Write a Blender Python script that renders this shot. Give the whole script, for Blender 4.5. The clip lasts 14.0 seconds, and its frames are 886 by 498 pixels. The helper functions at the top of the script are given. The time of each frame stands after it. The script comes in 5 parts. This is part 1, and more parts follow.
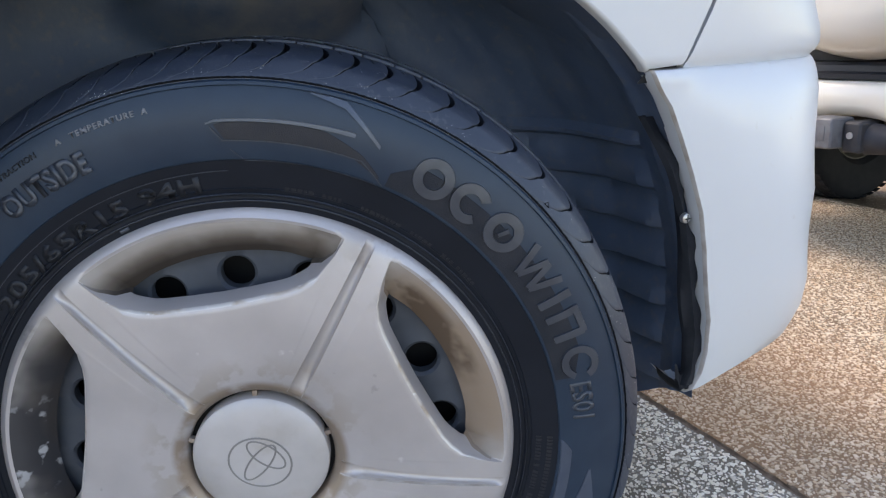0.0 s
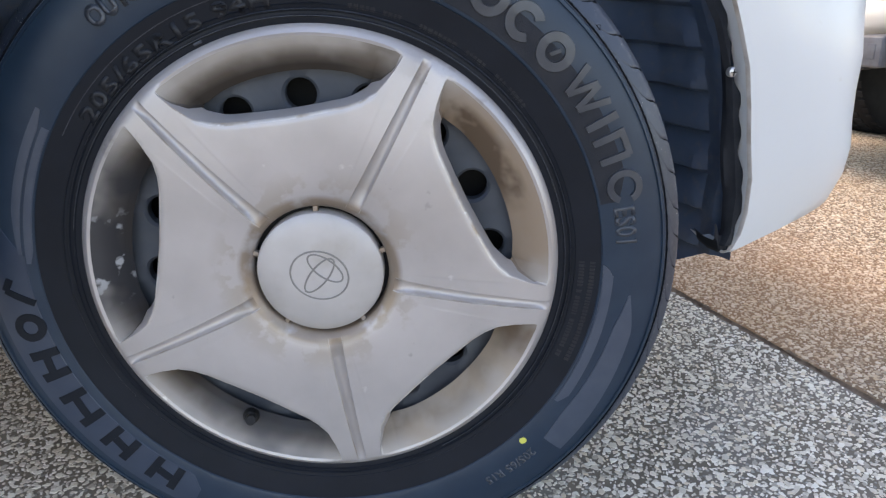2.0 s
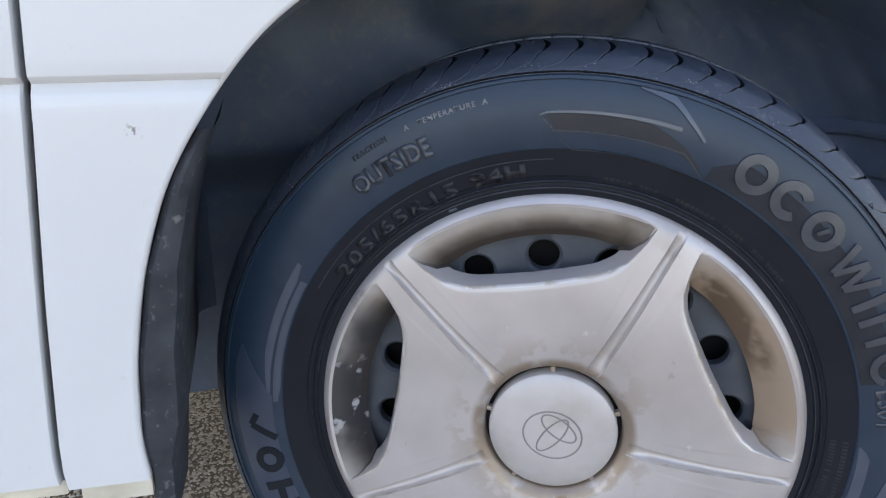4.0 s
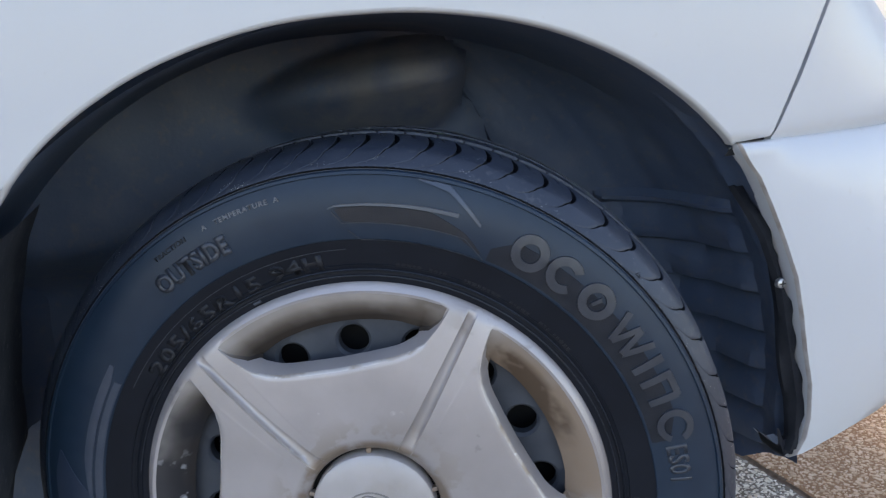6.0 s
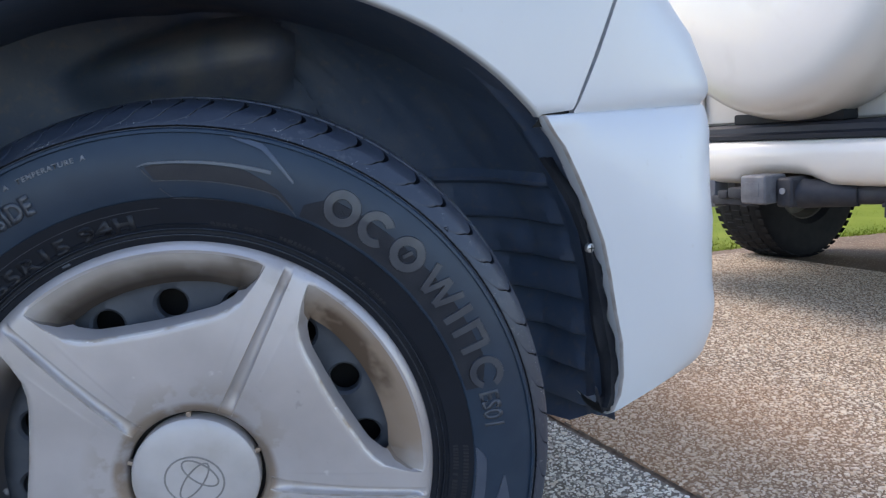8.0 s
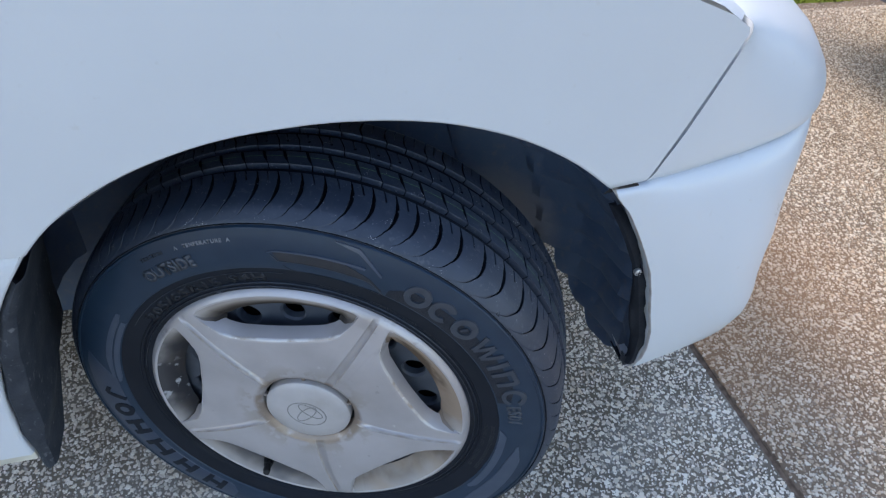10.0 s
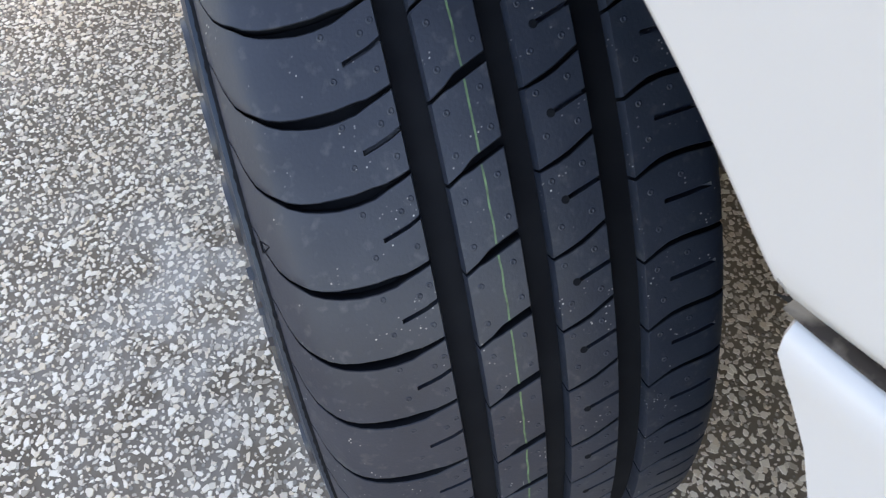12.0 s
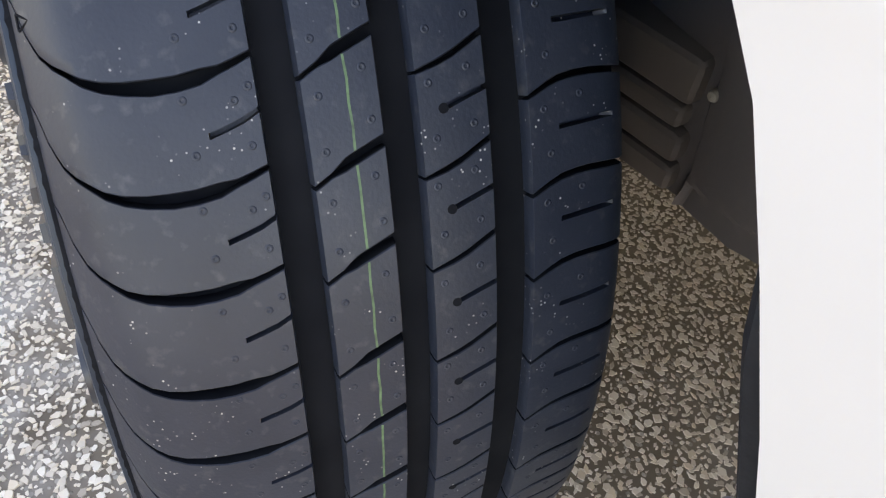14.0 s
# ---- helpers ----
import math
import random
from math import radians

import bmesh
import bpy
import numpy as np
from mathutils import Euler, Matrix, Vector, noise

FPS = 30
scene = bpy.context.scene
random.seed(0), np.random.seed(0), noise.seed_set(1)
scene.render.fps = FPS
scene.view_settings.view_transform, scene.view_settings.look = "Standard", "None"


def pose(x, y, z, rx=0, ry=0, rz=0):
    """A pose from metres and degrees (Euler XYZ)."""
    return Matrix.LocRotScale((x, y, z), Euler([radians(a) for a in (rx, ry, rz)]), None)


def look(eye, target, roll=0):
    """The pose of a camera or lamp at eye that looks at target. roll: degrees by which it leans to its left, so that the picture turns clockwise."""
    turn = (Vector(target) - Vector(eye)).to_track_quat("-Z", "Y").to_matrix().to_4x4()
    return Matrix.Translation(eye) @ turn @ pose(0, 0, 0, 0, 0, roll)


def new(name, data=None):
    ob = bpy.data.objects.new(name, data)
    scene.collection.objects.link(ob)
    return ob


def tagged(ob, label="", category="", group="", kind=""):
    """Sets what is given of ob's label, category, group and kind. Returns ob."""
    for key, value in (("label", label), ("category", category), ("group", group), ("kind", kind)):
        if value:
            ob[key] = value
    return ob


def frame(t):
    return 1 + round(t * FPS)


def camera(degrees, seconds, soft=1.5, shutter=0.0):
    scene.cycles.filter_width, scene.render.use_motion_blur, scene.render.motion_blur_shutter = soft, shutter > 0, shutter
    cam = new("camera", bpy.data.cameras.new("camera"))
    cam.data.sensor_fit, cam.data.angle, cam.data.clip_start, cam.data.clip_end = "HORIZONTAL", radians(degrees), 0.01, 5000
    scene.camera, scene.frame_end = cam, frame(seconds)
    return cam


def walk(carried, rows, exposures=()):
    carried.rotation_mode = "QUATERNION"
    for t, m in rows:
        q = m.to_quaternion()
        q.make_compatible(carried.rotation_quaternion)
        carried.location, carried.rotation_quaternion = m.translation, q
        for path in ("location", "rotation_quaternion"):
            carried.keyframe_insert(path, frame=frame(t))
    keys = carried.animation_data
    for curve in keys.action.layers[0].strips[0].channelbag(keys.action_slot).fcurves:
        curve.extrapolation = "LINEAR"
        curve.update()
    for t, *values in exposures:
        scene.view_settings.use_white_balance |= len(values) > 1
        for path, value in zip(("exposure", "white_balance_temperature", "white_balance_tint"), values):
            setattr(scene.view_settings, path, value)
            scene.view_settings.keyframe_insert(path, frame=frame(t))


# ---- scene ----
cam = camera(60.27, 14.0, soft=1.2, shutter=0.1)
# seconds, place, turn
PATH = [
    (0.0, 0.1141, -0.6382, 0.6566, 71.89, -0.10, -3.36),
    (0.5, 0.1199, -0.6788, 0.6316, 72.34, 0.80, -3.08),
    (1.0, 0.1557, -0.6852, 0.6032, 71.61, 2.22, -3.95),
    (1.5, 0.1370, -0.6912, 0.5881, 70.72, 1.92, -3.47),
    (2.0, 0.0974, -0.7031, 0.5650, 68.55, -0.43, -0.57),
    (2.5, 0.0352, -0.7067, 0.5794, 67.52, -1.06, 3.50),
    (3.0, -0.0020, -0.6856, 0.6206, 68.32, 0.08, 9.07),
    (5.5, 0.0603, -0.6734, 0.6735, 75.85, 1.81, 7.26),
    (6.0, 0.1150, -0.6852, 0.6801, 76.48, 2.68, 3.68),
    (6.5, 0.1840, -0.7080, 0.6722, 79.04, 3.28, -0.23),
    (7.0, 0.2085, -0.7112, 0.6452, 79.67, 2.49, -5.81),
    (7.5, 0.1945, -0.7201, 0.6280, 79.94, 2.85, -6.72),
    (8.0, 0.1676, -0.7228, 0.6234, 78.39, 2.04, -5.30),
    (8.2, 0.1444, -0.7117, 0.6226, 77.05, 2.49, -1.62),
    (10.3, 0.2627, -0.6286, 1.1417, 41.00, -1.79, 9.40),
    (10.5, 0.2935, -0.5000, 1.0927, 36.19, -2.54, 10.36),
    (10.8, 0.3570, -0.3448, 1.0270, 30.68, -2.23, 13.07),
    (11.0, 0.4165, -0.2457, 0.9749, 30.59, -0.96, 27.21),
    (11.2, 0.4576, -0.1613, 0.9101, 31.62, 0.02, 46.56),
    (11.3, 0.4461, -0.1418, 0.8797, 30.54, -0.89, 51.79),
    (11.5, 0.4246, -0.1018, 0.8322, 28.91, -0.24, 61.22),
    (12.0, 0.3968, -0.0520, 0.7555, 32.07, 1.96, 75.04),
    (12.5, 0.4101, -0.0640, 0.6445, 38.67, 0.00, 80.82),
    (13.0, 0.4114, -0.0515, 0.6090, 43.56, -5.99, 75.02),
    (13.5, 0.4303, -0.0434, 0.6214, 42.80, -6.24, 73.98),
    (14.0, 0.4408, -0.0433, 0.6377, 41.80, -5.23, 71.83),
]
EXPOSURES = [(0.0, 1.85, 7900, 16), (1.5, 1.9, 8100, 17), (3.0, 2.15, 8200, 18), (5.5, 2.0, 7900, 17), (6.5, 1.45, 7200, 16), (7.5, 1.4, 6950, 15), (8.2, 1.6, 6900, 15), (10.3, 1.65, 6900, 12), (11.0, 1.95, 8000, 15), (11.3, 1.95, 8700, 16), (12.0, 2.2, 9000, 17), (12.5, 2.7, 9000, 17), (13.5, 3.8, 9700, 18), (14.0, 2.42, 10300, 20)]
walk(cam, [(t, pose(*p)) for t, *p in PATH], EXPOSURES)

# ---- light ----
world = bpy.data.worlds.new("sky")
scene.world = world
world.use_nodes = True
wn = world.node_tree.nodes
sky = wn.new("ShaderNodeTexSky")
sky.sky_type = "NISHITA"
sky.sun_disc = False
sky.sun_elevation = radians(48)
sky.sun_rotation = radians(-52)
sky.air_density, sky.dust_density, sky.ozone_density = 1.0, 0.8, 1.0
wn["Background"].inputs["Strength"].default_value = 0.15
world.node_tree.links.new(sky.outputs["Color"], wn["Background"].inputs["Color"])
sun = new("sun", bpy.data.lights.new("sun", "SUN"))
sun.data.energy, sun.data.angle, sun.data.color = 0.85, radians(32), (1.0, 0.90, 0.76)
sun.matrix_world = look((-1.7, 1.35, 2.6), (0, 0, 0))

# ---- materials ----


def mat(name, col, rough=0.5, metal=0.0, col2=None, scale=8.0, detail=6.0, bump=0.0, bscale=300.0, coat=0.0, spec=0.5, lo=0.35, hi=0.7):
    m = bpy.data.materials.new(name)
    m.use_nodes = True
    nt = m.node_tree
    b = nt.nodes["Principled BSDF"]
    b.inputs["Roughness"].default_value = rough
    b.inputs["Metallic"].default_value = metal
    b.inputs["Coat Weight"].default_value = coat
    b.inputs["Coat Roughness"].default_value = 0.08
    b.inputs["Specular IOR Level"].default_value = spec
    tc = nt.nodes.new("ShaderNodeTexCoord")
    col2 = col2 or tuple(c * 0.75 for c in col)
    nz = nt.nodes.new("ShaderNodeTexNoise")
    nz.inputs["Scale"].default_value = scale
    nz.inputs["Detail"].default_value = detail
    nt.links.new(tc.outputs["Object"], nz.inputs["Vector"])
    rp = nt.nodes.new("ShaderNodeValToRGB")
    rp.color_ramp.elements[0].position, rp.color_ramp.elements[1].position = lo, hi
    rp.color_ramp.elements[0].color = (*col, 1)
    rp.color_ramp.elements[1].color = (*col2, 1)
    nt.links.new(nz.outputs["Fac"], rp.inputs["Fac"])
    nt.links.new(rp.outputs["Color"], b.inputs["Base Color"])
    if bump:
        n2 = nt.nodes.new("ShaderNodeTexNoise")
        n2.inputs["Scale"].default_value = bscale
        n2.inputs["Detail"].default_value = 4.0
        nt.links.new(tc.outputs["Object"], n2.inputs["Vector"])
        bp = nt.nodes.new("ShaderNodeBump")
        bp.inputs["Strength"].default_value = bump
        bp.inputs["Distance"].default_value = 0.001
        nt.links.new(n2.outputs["Fac"], bp.inputs["Height"])
        nt.links.new(bp.outputs["Normal"], b.inputs["Normal"])
    return m


def over(m, col, mask, rough=None):
    """Lays a second colour over a material where the mask socket is high."""
    nt = m.node_tree
    b = nt.nodes["Principled BSDF"]
    src = b.inputs["Base Color"].links[0].from_socket
    mx = nt.nodes.new("ShaderNodeMix")
    mx.data_type = "RGBA"
    nt.links.new(mask, mx.inputs["Factor"])
    nt.links.new(src, mx.inputs["A"])
    mx.inputs["B"].default_value = (*col, 1)
    nt.links.new(mx.outputs["Result"], b.inputs["Base Color"])
    return mx


def noise_mask(m, scale, lo, hi, detail=4.0, vec=None, kind="noise"):
    nt = m.node_tree
    if vec is None:
        vec = nt.nodes.new("ShaderNodeTexCoord").outputs["Object"]
    if kind == "noise":
        nz = nt.nodes.new("ShaderNodeTexNoise")
        nz.inputs["Detail"].default_value = detail
        out = nz.outputs["Fac"]
    else:
        nz = nt.nodes.new("ShaderNodeTexVoronoi")
        out = nz.outputs["Distance"]
    nz.inputs["Scale"].default_value = scale
    nt.links.new(vec, nz.inputs["Vector"])
    mr = nt.nodes.new("ShaderNodeMapRange")
    mr.inputs["From Min"].default_value, mr.inputs["From Max"].default_value = lo, hi
    nt.links.new(out, mr.inputs["Value"])
    return mr.outputs["Result"]


def times(m, a, b):
    nt = m.node_tree
    k = nt.nodes.new("ShaderNodeMath")
    k.operation = "MULTIPLY"
    nt.links.new(a, k.inputs[0])
    if isinstance(b, float):
        k.inputs[1].default_value = b
    else:
        nt.links.new(b, k.inputs[1])
    return k.outputs[0]


def radial_mask(m, centre, r0, r1, flat=None):
    """1 inside r0, 0 outside r1, round a place of the object; flat drops one axis."""
    nt = m.node_tree
    tc = nt.nodes.new("ShaderNodeTexCoord")
    vm = nt.nodes.new("ShaderNodeVectorMath")
    vm.operation = "SUBTRACT"
    nt.links.new(tc.outputs["Object"], vm.inputs[0])
    vm.inputs[1].default_value = centre
    sc = nt.nodes.new("ShaderNodeVectorMath")
    sc.operation = "MULTIPLY"
    nt.links.new(vm.outputs[0], sc.inputs[0])
    sc.inputs[1].default_value = [0.0 if k == flat else 1.0 for k in range(3)]
    ln = nt.nodes.new("ShaderNodeVectorMath")
    ln.operation = "LENGTH"
    nt.links.new(sc.outputs[0], ln.inputs[0])
    mr = nt.nodes.new("ShaderNodeMapRange")
    mr.inputs["From Min"].default_value, mr.inputs["From Max"].default_value = r0, r1
    mr.inputs["To Min"].default_value, mr.inputs["To Max"].default_value = 1.0, 0.0
    nt.links.new(ln.outputs["Value"], mr.inputs["Value"])
    return mr.outputs["Result"]


WHITE = mat("white car paint", (0.605, 0.620, 0.640), 0.34, 0.0, (0.565, 0.580, 0.598), 3.0, coat=0.2, bump=0.02, bscale=40)
over(WHITE, (0.45, 0.40, 0.34), times(WHITE, noise_mask(WHITE, 60, 0.70, 0.80), 0.25))
over(WHITE, (0.14, 0.12, 0.11), times(WHITE, radial_mask(WHITE, (-0.338, -0.09, 0.574), 0.002, 0.008), noise_mask(WHITE, 240, 0.52, 0.60)))
over(WHITE, (0.30, 0.27, 0.25), times(WHITE, radial_mask(WHITE, (0.595, -0.05, 0.50), 0.004, 0.016), noise_mask(WHITE, 190, 0.50, 0.60)))
EDGE = mat("grubby white paint edge", (0.56, 0.52, 0.49), 0.5, 0.0, (0.34, 0.27, 0.22), 55.0, lo=0.45, hi=0.80)
CREAM = mat("aged cream paint", (0.66, 0.62, 0.52), 0.45, 0.0, (0.48, 0.44, 0.36), 30.0)
GAP = mat("dark seam", (0.012, 0.014, 0.017), 0.8)
RUST = mat("grimy seam edge", (0.30, 0.25, 0.20), 0.8, 0.0, (0.04, 0.03, 0.025), 60.0, lo=0.42, hi=0.58)
# base blue is raised to hold the lens haze over the dark wheel house
LINER = mat("dirty black plastic", (0.050, 0.079, 0.136), 0.55, 0.0, (0.068, 0.098, 0.152), 14.0, bump=0.25, bscale=220)
over(LINER, (0.19, 0.185, 0.18), times(LINER, noise_mask(LINER, 22, 0.50, 0.74), 0.15))
over(LINER, (0.15, 0.135, 0.12), times(LINER, noise_mask(LINER, 90, 0.56, 0.72), 0.30))
over(LINER, (0.24, 0.20, 0.175), times(LINER, radial_mask(LINER, (0.26, 0.15, 0.35), 0.07, 0.13), 0.7))
over(LINER, (0.20, 0.19, 0.185), times(LINER, times(LINER, radial_mask(LINER, (0.045, 0.135, 0.655), 0.06, 0.115), noise_mask(LINER, 24, 0.30, 0.62)), 0.6))
EDGING = mat("black liner edging", (0.008, 0.010, 0.015), 0.65, 0.0, (0.020, 0.023, 0.029), 40.0, bump=0.3, bscale=260, spec=0.2)
DUSTY = mat("dusty black plastic", (0.032, 0.042, 0.060), 0.6, 0.0, (0.052, 0.062, 0.078), 14.0, bump=0.3, bscale=220)
over(DUSTY, (0.20, 0.185, 0.17), times(DUSTY, noise_mask(DUSTY, 11, 0.42, 0.7), 0.3))
over(DUSTY, (0.24, 0.20, 0.175), times(DUSTY, radial_mask(DUSTY, (0.26, 0.15, 0.35), 0.07, 0.13), 0.75))
FLAP = mat("worn black rubber", (0.013, 0.018, 0.027), 0.7, 0.0, (0.032, 0.037, 0.046), 40.0, bump=0.5, bscale=260)
over(FLAP, (0.22, 0.22, 0.22), times(FLAP, noise_mask(FLAP, 130, 0.62, 0.75), 0.5))
UNDER = mat("dusty underbody metal", (0.06, 0.058, 0.055), 0.75, 0.0, (0.16, 0.145, 0.125), 12.0, bump=0.2)
# blue of the sky's reflection is put into the tyre rubber's base colours
SIDE = mat("black sidewall rubber", (0.008, 0.023, 0.045), 0.42, 0.0, (0.013, 0.030, 0.054), 30.0, bump=0.08, bscale=900, spec=0.45)
over(SIDE, (0.10, 0.095, 0.09), times(SIDE, noise_mask(SIDE, 34, 0.55, 0.8), 0.06))
DEEP = mat("matt inner sidewall", (0.006, 0.0085, 0.014), 0.5, 0.0, (0.0085, 0.0115, 0.018), 30.0, spec=0.22)
RIBBED = mat("fine ribbed rubber", (0.026, 0.027, 0.032), 0.7, 0.0, (0.038, 0.037, 0.040), 50.0, spec=0.3, bump=0.4, bscale=1500)
RAISED = mat("raised rubber lettering", (0.021, 0.028, 0.041), 0.38, 0.0, (0.040, 0.049, 0.064), 60.0, spec=0.7)
KNURL = mat("dull knurled rubber", (0.013, 0.016, 0.023), 0.62, 0.0, (0.022, 0.024, 0.031), 60.0, spec=0.3, bump=0.5, bscale=1300)
# paler blue copies: sheen of the smooth raised faces put into the colour
PANEL = mat("smooth sidewall rubber", (0.020, 0.034, 0.062), 0.34, 0.0, (0.027, 0.043, 0.072), 40.0, spec=0.7)
WEDGE = mat("smooth glossy rubber", (0.034, 0.050, 0.080), 0.32, 0.0, (0.045, 0.062, 0.092), 60.0, spec=0.75)
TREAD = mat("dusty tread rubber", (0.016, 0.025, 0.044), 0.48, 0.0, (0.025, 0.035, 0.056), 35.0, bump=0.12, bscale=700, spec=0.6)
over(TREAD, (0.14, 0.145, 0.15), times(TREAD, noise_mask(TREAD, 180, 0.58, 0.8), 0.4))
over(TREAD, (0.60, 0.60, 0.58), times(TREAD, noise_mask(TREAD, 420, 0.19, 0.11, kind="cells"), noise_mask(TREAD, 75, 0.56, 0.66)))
# shade inside the grooves is put into this near-black rubber
GROOVE = mat("near-black rubber for groove shade", (0.005, 0.0065, 0.010), 0.8, 0.0, (0.010, 0.012, 0.016), 40.0, spec=0.15)
GREEN = mat("green paint line", (0.16, 0.30, 0.15), 0.6, 0.0, (0.06, 0.10, 0.06), 160.0)
YELLOW = mat("yellow balance mark", (0.62, 0.60, 0.12), 0.6)
SILVER = mat("silver painted plastic", (0.51, 0.478, 0.478), 0.42, 0.45, (0.41, 0.382, 0.380), 12.0, bump=0.03, bscale=600)
over(SILVER, (0.24, 0.165, 0.105), times(SILVER, times(SILVER, radial_mask(SILVER, (0, 0, 0), 0.0665, 0.0715, 1), noise_mask(SILVER, 26, 0.36, 0.48)), 0.75))
over(SILVER, (0.33, 0.27, 0.21), times(SILVER, times(SILVER, radial_mask(SILVER, (0, 0, 0), 0.076, 0.096, 1), noise_mask(SILVER, 44, 0.50, 0.56)), 0.45))
over(SILVER, (0.20, 0.155, 0.12), times(SILVER, times(SILVER, radial_mask(SILVER, (0.115, -0.09, 0.165), 0.012, 0.055), noise_mask(SILVER, 38, 0.52, 0.60)), 0.5))
over(SILVER, (0.16, 0.135, 0.115), times(SILVER, times(SILVER, radial_mask(SILVER, (-0.165, -0.09, 0.12), 0.01, 0.045), noise_mask(SILVER, 42, 0.50, 0.58)), 0.4))
over(SILVER, (0.25, 0.235, 0.22), times(SILVER, noise_mask(SILVER, 70, 0.70, 0.76), 0.45))
over(SILVER, (0.36, 0.31, 0.27), times(SILVER, noise_mask(SILVER, 7, 0.54, 0.74), 0.30))
over(SILVER, (0.74, 0.73, 0.72), times(SILVER, noise_mask(SILVER, 34, 0.70, 0.74), 0.5))
FUNNEL = mat("silver plastic with brown crust, darker toward the holes", (0.42, 0.388, 0.366), 0.85, 0.0, (0.34, 0.308, 0.284), 14.0, lo=0.36, hi=0.66, detail=3.0, bump=0.03, spec=0.15)
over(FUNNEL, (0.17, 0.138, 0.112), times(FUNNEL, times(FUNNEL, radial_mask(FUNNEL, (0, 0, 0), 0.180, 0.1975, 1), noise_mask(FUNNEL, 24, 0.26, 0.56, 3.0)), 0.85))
# darker toward the holes, most in the upper and rear windows
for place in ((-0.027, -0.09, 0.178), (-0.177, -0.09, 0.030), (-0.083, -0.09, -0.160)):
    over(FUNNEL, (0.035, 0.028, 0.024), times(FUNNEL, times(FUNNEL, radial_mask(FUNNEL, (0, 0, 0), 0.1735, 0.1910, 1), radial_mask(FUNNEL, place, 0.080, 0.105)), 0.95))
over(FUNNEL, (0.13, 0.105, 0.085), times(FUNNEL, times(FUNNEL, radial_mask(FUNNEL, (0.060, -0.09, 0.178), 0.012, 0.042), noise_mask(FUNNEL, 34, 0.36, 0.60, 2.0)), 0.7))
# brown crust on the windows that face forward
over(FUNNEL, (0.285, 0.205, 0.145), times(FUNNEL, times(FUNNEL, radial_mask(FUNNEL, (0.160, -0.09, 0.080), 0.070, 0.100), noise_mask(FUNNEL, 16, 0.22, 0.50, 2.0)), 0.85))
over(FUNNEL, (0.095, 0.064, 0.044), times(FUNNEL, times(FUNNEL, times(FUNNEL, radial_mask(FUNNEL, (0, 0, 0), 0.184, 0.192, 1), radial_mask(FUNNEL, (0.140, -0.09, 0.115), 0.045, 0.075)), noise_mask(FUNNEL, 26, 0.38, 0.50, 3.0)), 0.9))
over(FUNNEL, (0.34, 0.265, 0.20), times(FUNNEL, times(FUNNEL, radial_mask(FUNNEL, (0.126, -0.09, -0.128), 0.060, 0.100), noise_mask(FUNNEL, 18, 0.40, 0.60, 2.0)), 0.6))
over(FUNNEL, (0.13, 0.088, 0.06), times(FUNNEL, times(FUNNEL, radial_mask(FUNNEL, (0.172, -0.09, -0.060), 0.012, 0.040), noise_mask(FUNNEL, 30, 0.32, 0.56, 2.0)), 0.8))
# near-black and blue-grey areas in the rear windows
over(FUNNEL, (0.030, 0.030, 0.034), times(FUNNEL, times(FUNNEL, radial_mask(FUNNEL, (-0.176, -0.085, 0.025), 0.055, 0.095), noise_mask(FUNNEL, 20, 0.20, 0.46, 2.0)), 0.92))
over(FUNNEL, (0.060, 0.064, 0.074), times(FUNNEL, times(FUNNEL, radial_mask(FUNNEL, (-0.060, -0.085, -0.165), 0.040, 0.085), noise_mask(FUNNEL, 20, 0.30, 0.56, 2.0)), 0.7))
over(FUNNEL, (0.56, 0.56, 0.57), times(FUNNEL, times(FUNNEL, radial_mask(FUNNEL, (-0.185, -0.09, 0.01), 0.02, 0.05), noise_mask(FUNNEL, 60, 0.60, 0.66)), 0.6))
SCUFF = mat("chipped silver edge", (0.60, 0.57, 0.54), 0.45, 0.3, (0.40, 0.33, 0.27), 55.0, lo=0.46, hi=0.66)
over(SCUFF, (0.74, 0.73, 0.72), noise_mask(SCUFF, 95, 0.62, 0.68))
# browner, darker silver: shade of the spoke grooves' walls put into their colour
EDGESHADE = mat("silver plastic with painted groove-edge shade", (0.50, 0.46, 0.42), 0.5, 0.1, (0.34, 0.28, 0.23), 60.0)
PALE = mat("scuffed pale lettering", (0.22, 0.225, 0.24), 0.6, 0.0, (0.11, 0.115, 0.125), 300.0)
DIM = mat("worn rubber lettering", (0.011, 0.013, 0.018), 0.48, 0.0, (0.021, 0.023, 0.027), 50.0, spec=0.35)
CAP = mat("silver cap plastic", (0.50, 0.474, 0.468), 0.50, 0.3, (0.43, 0.405, 0.396), 25.0, bump=0.05, bscale=900)
over(CAP, (0.33, 0.27, 0.21), times(CAP, noise_mask(CAP, 30, 0.56, 0.72), 0.35))
EMBLEM = mat("engraved silver", (0.25, 0.24, 0.23), 0.5, 0.3)
STEEL = mat("grey painted steel", (0.048, 0.057, 0.075), 0.6, 0.1, (0.075, 0.085, 0.102), 25.0, bump=0.1)
BLACK = mat("black", (0.006, 0.006, 0.007), 0.8)
SCREW = mat("zinc screw", (0.6, 0.6, 0.6), 0.35, 0.8)
SUVWHITE = mat("cream white paint", (0.62, 0.60, 0.555), 0.30, 0.0, (0.57, 0.55, 0.51), 3.0, coat=0.6)
over(SUVWHITE, (0.40, 0.36, 0.31), times(SUVWHITE, noise_mask(SUVWHITE, 7, 0.56, 0.74), 0.22))
# brown-grey that stands for the shade in the tailgate's slots
SLOT = mat("painted slot shade", (0.20, 0.175, 0.155), 0.7)
